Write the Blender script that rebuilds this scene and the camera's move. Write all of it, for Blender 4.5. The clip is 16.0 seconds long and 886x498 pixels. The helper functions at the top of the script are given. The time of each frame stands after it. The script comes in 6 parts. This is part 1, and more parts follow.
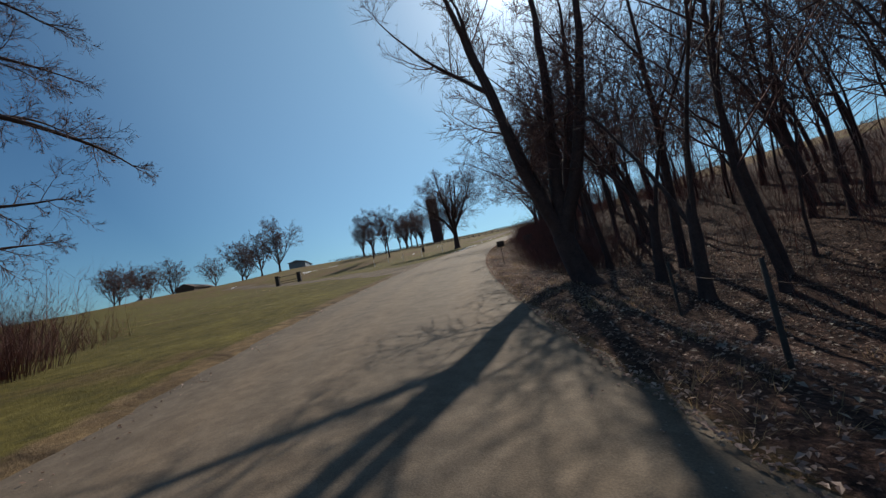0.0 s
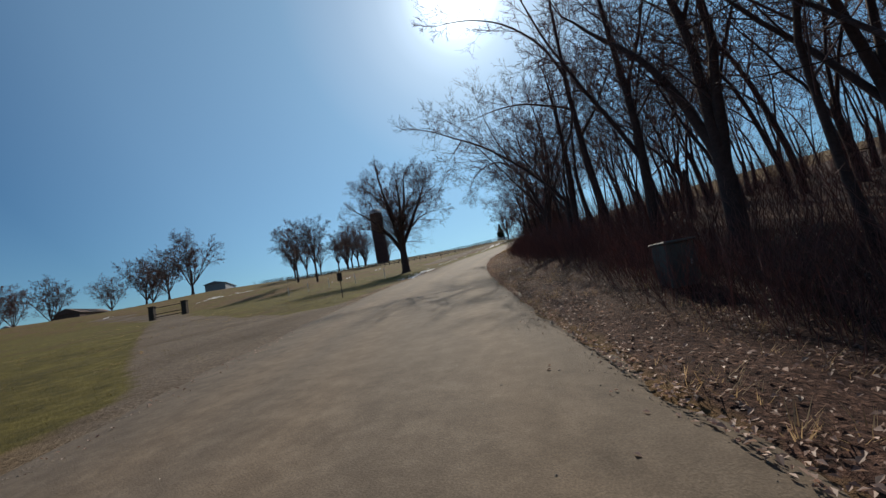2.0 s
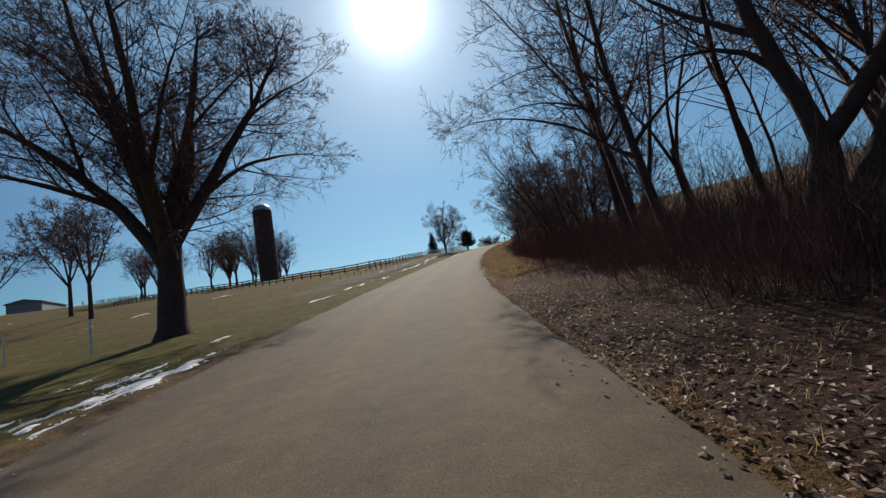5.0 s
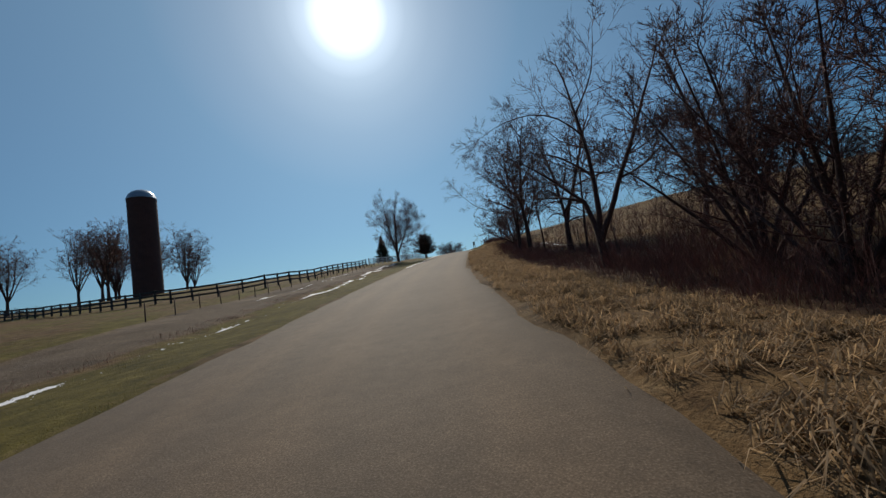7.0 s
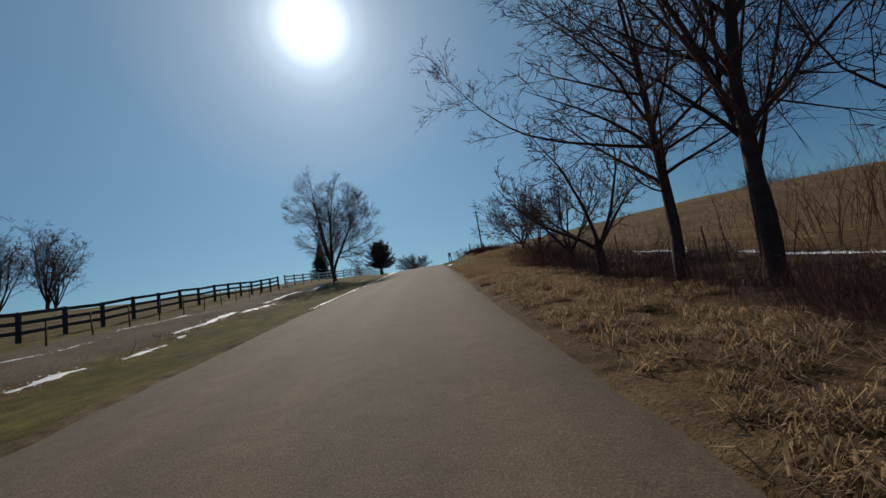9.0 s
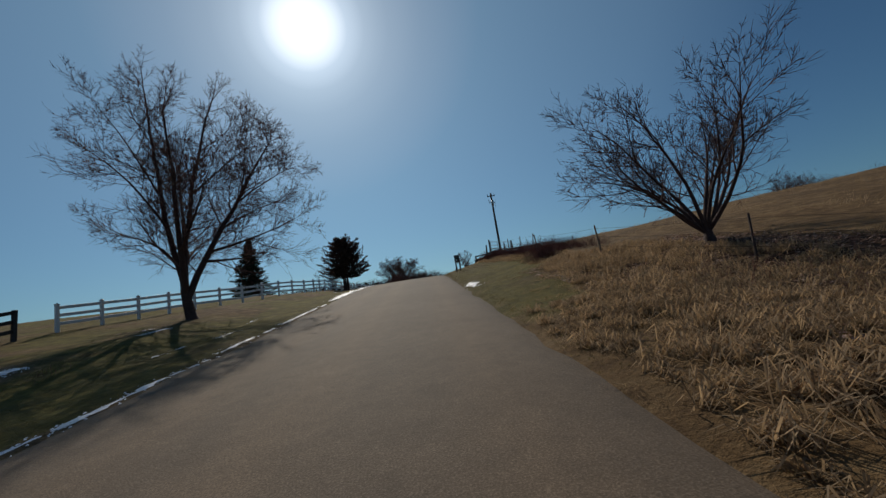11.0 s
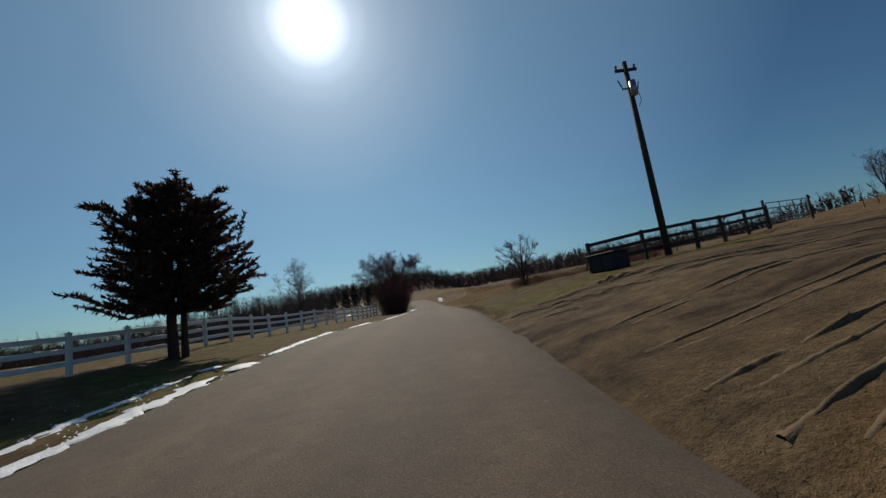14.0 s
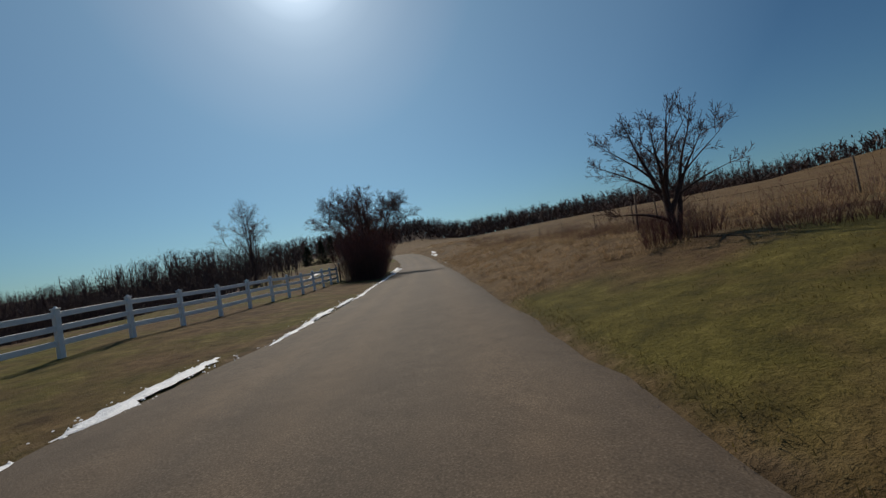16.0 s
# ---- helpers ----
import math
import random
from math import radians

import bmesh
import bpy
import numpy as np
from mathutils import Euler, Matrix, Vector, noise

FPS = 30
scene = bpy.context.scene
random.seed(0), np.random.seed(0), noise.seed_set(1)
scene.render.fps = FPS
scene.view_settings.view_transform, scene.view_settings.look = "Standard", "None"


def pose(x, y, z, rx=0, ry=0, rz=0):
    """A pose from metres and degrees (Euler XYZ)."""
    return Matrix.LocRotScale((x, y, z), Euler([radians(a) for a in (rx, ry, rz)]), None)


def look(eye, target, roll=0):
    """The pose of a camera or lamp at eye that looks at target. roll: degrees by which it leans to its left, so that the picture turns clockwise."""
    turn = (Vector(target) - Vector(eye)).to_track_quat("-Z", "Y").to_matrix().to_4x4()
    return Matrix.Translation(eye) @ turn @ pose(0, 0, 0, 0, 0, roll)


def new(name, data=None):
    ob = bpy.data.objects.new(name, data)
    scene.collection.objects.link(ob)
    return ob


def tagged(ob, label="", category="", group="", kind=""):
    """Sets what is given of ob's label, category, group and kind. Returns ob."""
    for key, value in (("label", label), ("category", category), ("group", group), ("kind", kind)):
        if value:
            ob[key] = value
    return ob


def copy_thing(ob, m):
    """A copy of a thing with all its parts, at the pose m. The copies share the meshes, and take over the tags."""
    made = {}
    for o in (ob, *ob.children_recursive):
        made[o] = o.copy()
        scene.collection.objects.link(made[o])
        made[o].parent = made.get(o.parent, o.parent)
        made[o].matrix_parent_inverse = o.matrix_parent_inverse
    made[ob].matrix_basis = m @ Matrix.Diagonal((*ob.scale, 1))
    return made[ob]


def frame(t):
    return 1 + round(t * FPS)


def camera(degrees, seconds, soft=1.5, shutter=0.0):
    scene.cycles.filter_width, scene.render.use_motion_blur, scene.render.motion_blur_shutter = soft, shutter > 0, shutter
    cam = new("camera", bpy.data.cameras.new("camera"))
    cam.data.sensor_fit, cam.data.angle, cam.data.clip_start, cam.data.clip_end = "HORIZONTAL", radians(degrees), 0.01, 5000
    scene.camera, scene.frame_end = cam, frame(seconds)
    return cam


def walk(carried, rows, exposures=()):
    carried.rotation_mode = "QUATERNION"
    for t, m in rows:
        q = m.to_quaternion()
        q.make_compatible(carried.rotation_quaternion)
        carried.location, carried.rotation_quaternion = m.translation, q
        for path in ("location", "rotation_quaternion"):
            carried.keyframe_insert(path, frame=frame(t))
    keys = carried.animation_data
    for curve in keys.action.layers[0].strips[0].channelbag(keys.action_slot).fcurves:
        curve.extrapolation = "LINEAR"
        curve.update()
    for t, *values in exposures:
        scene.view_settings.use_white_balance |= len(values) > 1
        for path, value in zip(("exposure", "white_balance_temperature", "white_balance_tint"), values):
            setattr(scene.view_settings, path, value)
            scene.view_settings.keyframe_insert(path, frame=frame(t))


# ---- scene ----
cam = camera(96.84, 16.0, 1.4)
PATH = [
    (0, pose(0.000, -0.000, 1.400, 95.11, 10.94, 32.07)),
    (0.5, pose(-2.595, 4.103, 1.841, 95.45, 11.27, 30.44)),
    (1, pose(-5.132, 8.342, 2.305, 95.97, 11.49, 28.69)),
    (1.5, pose(-7.563, 12.816, 2.813, 96.33, 10.72, 26.61)),
    (2, pose(-9.851, 17.570, 3.374, 96.86, 10.50, 24.23)),
    (2.5, pose(-11.999, 22.525, 3.969, 96.96, 9.43, 21.98)),
    (3, pose(-14.004, 27.577, 4.579, 97.81, 9.46, 20.23)),
    (3.5, pose(-15.871, 32.680, 5.155, 96.42, 10.11, 17.54)),
    (4, pose(-17.581, 37.826, 5.703, 96.36, 9.93, 15.92)),
    (4.5, pose(-19.113, 42.971, 6.226, 96.57, 9.38, 14.21)),
    (5, pose(-20.461, 48.162, 6.762, 97.02, 9.98, 12.75)),
    (5.5, pose(-21.660, 53.402, 7.345, 97.29, 10.17, 10.98)),
    (6, pose(-22.712, 58.710, 7.958, 97.38, 10.11, 9.20)),
    (6.5, pose(-23.621, 64.098, 8.591, 97.29, 9.95, 7.51)),
    (7, pose(-24.397, 69.573, 9.235, 97.06, 9.82, 5.93)),
    (7.5, pose(-25.058, 75.136, 9.887, 96.93, 9.84, 4.44)),
    (8, pose(-25.639, 80.782, 10.547, 97.43, 10.16, 3.07)),
    (8.5, pose(-26.165, 86.518, 11.263, 97.74, 9.24, 1.37)),
    (9, pose(-26.487, 92.080, 11.977, 98.10, 9.46, 0.00)),
    (9.5, pose(-26.675, 97.810, 12.724, 98.32, 9.55, -0.61)),
    (10, pose(-26.779, 103.628, 13.489, 98.40, 9.46, -0.98)),
    (10.5, pose(-26.832, 109.457, 14.257, 98.42, 9.20, -1.30)),
    (11, pose(-26.855, 115.223, 15.011, 98.41, 8.84, -1.50)),
    (11.5, pose(-26.868, 120.854, 15.731, 98.42, 8.54, -1.40)),
    (12, pose(-26.890, 126.278, 16.395, 98.36, 8.59, -0.63)),
    (12.5, pose(-26.923, 131.474, 17.039, 98.99, 8.40, -0.55)),
    (13, pose(-26.981, 136.344, 17.687, 99.21, 7.86, -0.47)),
    (13.5, pose(-27.013, 140.925, 18.255, 98.48, 8.93, -0.46)),
    (14, pose(-27.067, 145.298, 18.745, 98.09, 8.71, -0.82)),
    (14.5, pose(-27.119, 149.434, 19.090, 96.14, 8.40, -1.22)),
    (15, pose(-27.095, 153.364, 19.335, 93.74, 8.53, -1.11)),
    (15.5, pose(-27.072, 157.277, 19.512, 92.12, 8.04, -1.36)),
    (16, pose(-27.051, 161.235, 19.623, 90.64, 8.69, -2.01)),
]
walk(cam, PATH, [(0, 0.0), (3, -0.05), (5, -0.15), (7.5, -0.5), (9, -0.6), (11.5, -0.7), (16, -0.6)])

# ---------------------------------------------------------------- sky and sun
SUN_AZ, SUN_EL = -13.4, 38.7          # degrees: clockwise from +y, and up
world = bpy.data.worlds.new("sky")
scene.world = world
world.use_nodes = True
wn, wl = world.node_tree.nodes, world.node_tree.links
wn.clear()
sky = wn.new("ShaderNodeTexSky")
sky.sky_type, sky.sun_disc = "NISHITA", False
sky.sun_elevation, sky.sun_rotation = radians(SUN_EL), radians(SUN_AZ)
sky.air_density, sky.dust_density, sky.ozone_density, sky.altitude = 1.0, 0.5, 1.5, 250
back = wn.new("ShaderNodeBackground")
back.inputs["Strength"].default_value = 0.064
wout = wn.new("ShaderNodeOutputWorld")
tint = wn.new("ShaderNodeMix")
tint.data_type, tint.blend_type = "RGBA", "MULTIPLY"
tint.inputs[0].default_value, tint.inputs[7].default_value = 1.0, (0.58, 0.91, 1.08, 1)
wl.new(sky.outputs[0], tint.inputs[6])
wl.new(tint.outputs[2], back.inputs["Color"])
# bright aureole of the sun in the sky round its disc
sun_dir = Vector((math.sin(radians(SUN_AZ)) * math.cos(radians(SUN_EL)), math.cos(radians(SUN_AZ)) * math.cos(radians(SUN_EL)), math.sin(radians(SUN_EL))))
coord = wn.new("ShaderNodeTexCoord")
dot = wn.new("ShaderNodeVectorMath")
dot.operation = "DOT_PRODUCT"
dot.inputs[1].default_value = sun_dir
wl.new(coord.outputs["Generated"], dot.inputs[0])
glow = wn.new("ShaderNodeValToRGB")
glow.color_ramp.interpolation = "LINEAR"
for pos, v in ((0.58, 0.0), (0.68, 0.040), (0.75, 0.070), (0.86, 0.100), (0.93, 0.12), (0.97, 0.155), (0.986, 0.20), (0.9928, 0.29), (0.9955, 0.34), (0.9970, 0.6), (0.9978, 1.0)):
    e = glow.color_ramp.elements.new(pos)
    c = min(max((pos - 0.93) / 0.06, 0), 1)
    e.color = (v * (0.62 + 0.30 * c), v * (0.95 + 0.03 * c), v * (1.14 - 0.06 * c), 1)
glow.color_ramp.elements.remove(glow.color_ramp.elements[0])
glow.color_ramp.elements[-1].color = (1, 1, 1, 1)
wl.new(dot.outputs["Value"], glow.inputs[0])
halo = wn.new("ShaderNodeBackground")
halo.inputs["Strength"].default_value = 1.6
add = wn.new("ShaderNodeAddShader")
wl.new(glow.outputs[0], halo.inputs["Color"])
wl.new(back.outputs[0], add.inputs[0])
wl.new(halo.outputs[0], add.inputs[1])
wl.new(add.outputs[0], wout.inputs[0])

sun = new("sun", bpy.data.lights.new("sun", "SUN"))
sun.data.energy, sun.data.angle, sun.data.color = 4.6, radians(0.53), (1.0, 0.91, 0.77)
sun.matrix_world = look((0, 0, 80), Vector((0, 0, 80)) - sun_dir)
scene.view_settings.exposure = 0.0

# ---------------------------------------------------------------- lie of the land
# Line of the lane under the camera: x, y, height of the road surface.
CENTRE = [(23.36, -36.93, -0.08), (15.57, -24.62, -0.02), (7.79, -12.31, 0.04), (0.00, -0.00, 0.10), (-5.13, 8.34, 1.03), (-9.85, 17.57, 2.09), (-14.00, 27.58, 3.27), (-17.58, 37.83, 4.39), (-20.46, 48.16, 5.48), (-22.71, 58.71, 6.67), (-24.40, 69.57, 7.94), (-25.64, 80.78, 9.27), (-26.49, 92.08, 10.69), (-26.78, 103.63, 12.19), (-26.85, 115.22, 13.69), (-26.89, 126.28, 15.08), (-26.98, 136.34, 16.35), (-27.07, 145.30, 17.38), (-27.09, 153.36, 18.00), (-27.05, 161.24, 18.32), (-27.05, 170.24, 18.37), (-27.10, 181.24, 18.47), (-27.25, 196.24, 18.52), (-27.5, 207, 18.62), (-28.5, 218.5, 19.35), (-30.7, 228, 20.25), (-34.3, 236, 20.55), (-39.5, 243.5, 20.6), (-46, 255, 20.6), (-51, 275, 20.6), (-54, 300, 20.6), (-55, 340, 20.6), (-55, 395, 20.6)]


def spline(rows, n):
    """A smooth dense line through the rows (Catmull-Rom)."""
    r = np.array(rows, float)
    r = np.vstack([2 * r[0] - r[1], r, 2 * r[-1] - r[-2]])
    out = []
    for i in range(1, len(r) - 2):
        t = np.linspace(0, 1, n, endpoint=False)[:, None]
        a, b, c, d = r[i - 1], r[i], r[i + 1], r[i + 2]
        out.append(0.5 * (2 * b + (c - a) * t + (2 * a - 5 * b + 4 * c - d) * t ** 2 + (3 * b - a - 3 * c + d) * t ** 3))
    return np.vstack(out + [r[-2:-1]])


LINE = spline(CENTRE, 14)
STEP = np.diff(LINE[:, :2], axis=0)
SLEN = np.hypot(STEP[:, 0], STEP[:, 1])
STAT = np.concatenate([[0], np.cumsum(SLEN)])
STAT = STAT - STAT[int(np.argmin(np.hypot(LINE[:, 0], LINE[:, 1])))]


def left_edge(s):
    """Offset of the lane's left edge: the lane narrows on the top of the hill."""
    return np.interp(s, [166, 178], [-4.3, -2.95])


def lane(x, y):
    """Station along the lane, offset to its right and road height, for arrays of places."""
    x, y = np.atleast_1d(np.asarray(x, float)), np.atleast_1d(np.asarray(y, float))
    s, l, z = np.zeros(len(x)), np.zeros(len(x)), np.zeros(len(x))
    for k in range(0, len(x), 4000):
        px, py = x[k:k + 4000, None] - LINE[None, :-1, 0], y[k:k + 4000, None] - LINE[None, :-1, 1]
        t = np.clip((px * STEP[:, 0] + py * STEP[:, 1]) / SLEN ** 2, 0, 1)
        dx, dy = px - t * STEP[:, 0], py - t * STEP[:, 1]
        i = np.argmin(dx * dx + dy * dy, axis=1)
        j = np.arange(len(i))
        side = STEP[i, 1] * px[j, i] - STEP[i, 0] * py[j, i]
        s[k:k + 4000] = STAT[i] + t[j, i] * SLEN[i]
        l[k:k + 4000] = np.sign(side) * np.hypot(dx[j, i], dy[j, i])
        z[k:k + 4000] = LINE[i, 2] + t[j, i] * (LINE[i + 1, 2] - LINE[i, 2])
    return s, l, z


def mix(a, b, s, s0, s1):
    w = np.clip((s - s0) / (s1 - s0), 0, 1)
    w = w * w * (3 - 2 * w)
    return a * (1 - w) + b * w


def cross(s, l):
    """Height of the ground over the road, by station and offset."""
    r1 = np.interp(l, [1.35, 3, 4.5, 8, 12, 45, 90, 220], [0, 0.08, 0.28, 0.5, 0.75, 3.5, 4.8, 4.0])
    r0 = np.interp(l, [1.35, 2.5, 4.2, 7, 9, 14, 20, 45, 90, 220], [0, -0.15, -0.75, -1.05, -0.85, -0.3, 0.4, 3.2, 4.8, 4.0])
    r1 = mix(r0, r1, s, 16, 36)
    r2 = np.interp(l, [1.35, 3, 5, 7, 9, 45, 90, 220], [0, 0.0, -0.25, -0.3, 0.0, 2.7, 3.7, 3.0])
    r3 = np.interp(l, [1.35, 3, 5.4, 9, 14, 36, 90, 220], [0, 0.25, 0.75, 0.95, 1.3, 3.1, 3.9, 2.6])
    r4 = np.interp(l, [1.35, 3, 5.4, 9, 30, 90, 220], [0, 0.3, 0.85, 0.95, 1.8, 4.5, 5.0])
    right = mix(mix(mix(r1, r2, s, 60, 80), r3, s, 116, 140), r4, s, 166, 186)
    m = -l
    l1 = np.interp(m, [4.2, 10, 40, 55, 90, 165, 300, 600], [0, -0.05, 0.2, 0.5, 2.0, 8.0, 10.0, 10.0])
    l2 = np.interp(m, [4.2, 7.5, 9, 13, 16, 25, 40, 52, 90, 165, 300, 600], [0, -0.1, 0.22, 0.4, 0.68, 1.0, 1.55, 2.3, 3.5, 9.0, 9.5, 9.0])
    l3 = np.interp(m, [4.2, 10, 15, 22, 60, 200, 400], [0, 0.3, 0.3, -0.2, -4.0, -6.0, 2.0])
    late = np.clip((m - 20) / 40, 0, 1) * 30
    left = mix(mix(l1, l2, s, 72, 95), l3, s, 158 + late, 178 + 1.5 * late)
    return np.where(l > 0, right, left)


def ground_z(x, y):
    s, l, z = lane(x, y)
    g = z + cross(s, l)
    far = np.clip((np.asarray(y) - 240) / 190, 0, 1)
    crest = 2.6 * np.exp(-((np.asarray(x) - 85) ** 2 + (np.asarray(y) - 195) ** 2) / (2 * 36.0 ** 2))
    x, y = np.asarray(x, float), np.asarray(y, float)
    crest = crest + 7.0 * np.exp(-((x - 128) ** 2 + (y - 270) ** 2) / (2 * 26.0 ** 2))
    # uneven turf off the road
    away = np.clip(np.maximum(l - 1.5, -l - 4.4) / 3.0, 0, 1)
    rough = 0.075 * np.sin(0.43 * x + 1.3 * np.sin(0.31 * y)) * np.sin(0.39 * y + 1.1 * np.sin(0.37 * x)) + 0.03 * np.sin(1.9 * x + np.sin(1.3 * y)) * np.sin(1.7 * y + np.sin(1.1 * x))
    # the ridge stands higher beyond the bend than over the field
    ridge = 4.0 + 9.0 * np.clip((-12 - x) / 18, 0, 1)
    return g + rough * away + crest + ridge * far * far * (3 - 2 * far)


def height(x, y):
    return float(ground_z(x, y)[0])


def place(s, l):
    """The place at a station of the lane and an offset to its right."""
    i = int(np.clip(np.searchsorted(STAT, s) - 1, 0, len(STEP) - 1))
    t = (s - STAT[i]) / SLEN[i]
    ux, uy = STEP[i] / SLEN[i]
    return LINE[i, 0] + t * STEP[i, 0] + uy * l, LINE[i, 1] + t * STEP[i, 1] - ux * l
# ---------------------------------------------------------------- materials
def material(name, rough=0.8, metal=0.0):
    m = bpy.data.materials.new(name)
    m.use_nodes = True
    b = m.node_tree.nodes["Principled BSDF"]
    b.inputs["Roughness"].default_value, b.inputs["Metallic"].default_value = rough, metal
    return m, m.node_tree.nodes, m.node_tree.links, b


def ramp(nodes, links, value, stops):
    r = nodes.new("ShaderNodeValToRGB")
    while len(r.color_ramp.elements) < len(stops):
        r.color_ramp.elements.new(0.5)
    for e, (p, c) in zip(r.color_ramp.elements, stops):
        e.position, e.color = p, (*c, 1)
    links.new(value, r.inputs[0])
    return r.outputs[0]


def noise_tex(nodes, links, scale, detail=4, rough=0.6, vec=None, dist=0.0):
    n = nodes.new("ShaderNodeTexNoise")
    n.inputs["Scale"].default_value, n.inputs["Detail"].default_value = scale, detail
    n.inputs["Roughness"].default_value, n.inputs["Distortion"].default_value = rough, dist
    if vec is not None:
        links.new(vec, n.inputs["Vector"])
    return n.outputs["Fac"]


def blend(nodes, links, fac, a, b, kind="MIX"):
    m = nodes.new("ShaderNodeMix")
    m.data_type, m.blend_type = "RGBA", kind
    for sock, v in ((m.inputs[0], fac), (m.inputs[6], a), (m.inputs[7], b)):
        if isinstance(v, bpy.types.NodeSocket):
            links.new(v, sock)
        elif isinstance(v, (int, float)):
            sock.default_value = v
        else:
            sock.default_value = (*v, 1)
    return m.outputs[2]


def bump(nodes, links, bsdf, heightv, strength, dist):
    b = nodes.new("ShaderNodeBump")
    b.inputs["Strength"].default_value, b.inputs["Distance"].default_value = strength, dist
    links.new(heightv, b.inputs["Height"])
    links.new(b.outputs[0], bsdf.inputs["Normal"])


def obj_coords(nodes):
    return nodes.new("ShaderNodeTexCoord").outputs["Object"]


def simple(name, dark, light, scale, rough=0.8, metal=0.0, bump_s=0.3, bump_d=0.01, island=False, fine=6.0):
    """A surface of two tones mottled at two scales, with a little relief."""
    m, n, l, b = material(name, rough, metal)
    co = obj_coords(n)
    big = noise_tex(n, l, scale, 4, 0.6, co)
    small = noise_tex(n, l, scale * fine, 3, 0.7, co)
    mixed = n.new("ShaderNodeMath")
    mixed.operation = "MULTIPLY_ADD"
    l.new(small, mixed.inputs[0])
    mixed.inputs[1].default_value = 0.5
    half = n.new("ShaderNodeMath")
    half.operation = "MULTIPLY"
    l.new(big, half.inputs[0])
    half.inputs[1].default_value = 0.5
    l.new(half.outputs[0], mixed.inputs[2])
    col = ramp(n, l, mixed.outputs[0], [(0.3, dark), (0.7, light)])
    if island:
        geo = n.new("ShaderNodeNewGeometry")
        tone = ramp(n, l, geo.outputs["Random Per Island"], [(0.0, (0.55, 0.55, 0.55)), (1.0, (1.35, 1.3, 1.25))])
        col = blend(n, l, 1.0, col, tone, "MULTIPLY")
    l.new(col, b.inputs["Base Color"])
    bump(n, l, b, small, bump_s, bump_d)
    return m


def leafy(name, dark, light, share=0.5, rough=0.8):
    """Thin blades and leaves that let some light through."""
    m = simple(name, dark, light, 1.0, rough, island=True, bump_s=0.0)
    n, l = m.node_tree.nodes, m.node_tree.links
    b, o = n["Principled BSDF"], n["Material Output"]
    t, x = n.new("ShaderNodeBsdfTranslucent"), n.new("ShaderNodeMixShader")
    l.new(b.inputs["Base Color"].links[0].from_socket, t.inputs["Color"])
    x.inputs[0].default_value = share
    l.new(b.outputs[0], x.inputs[1])
    l.new(t.outputs[0], x.inputs[2])
    l.new(x.outputs[0], o.inputs[0])
    return m


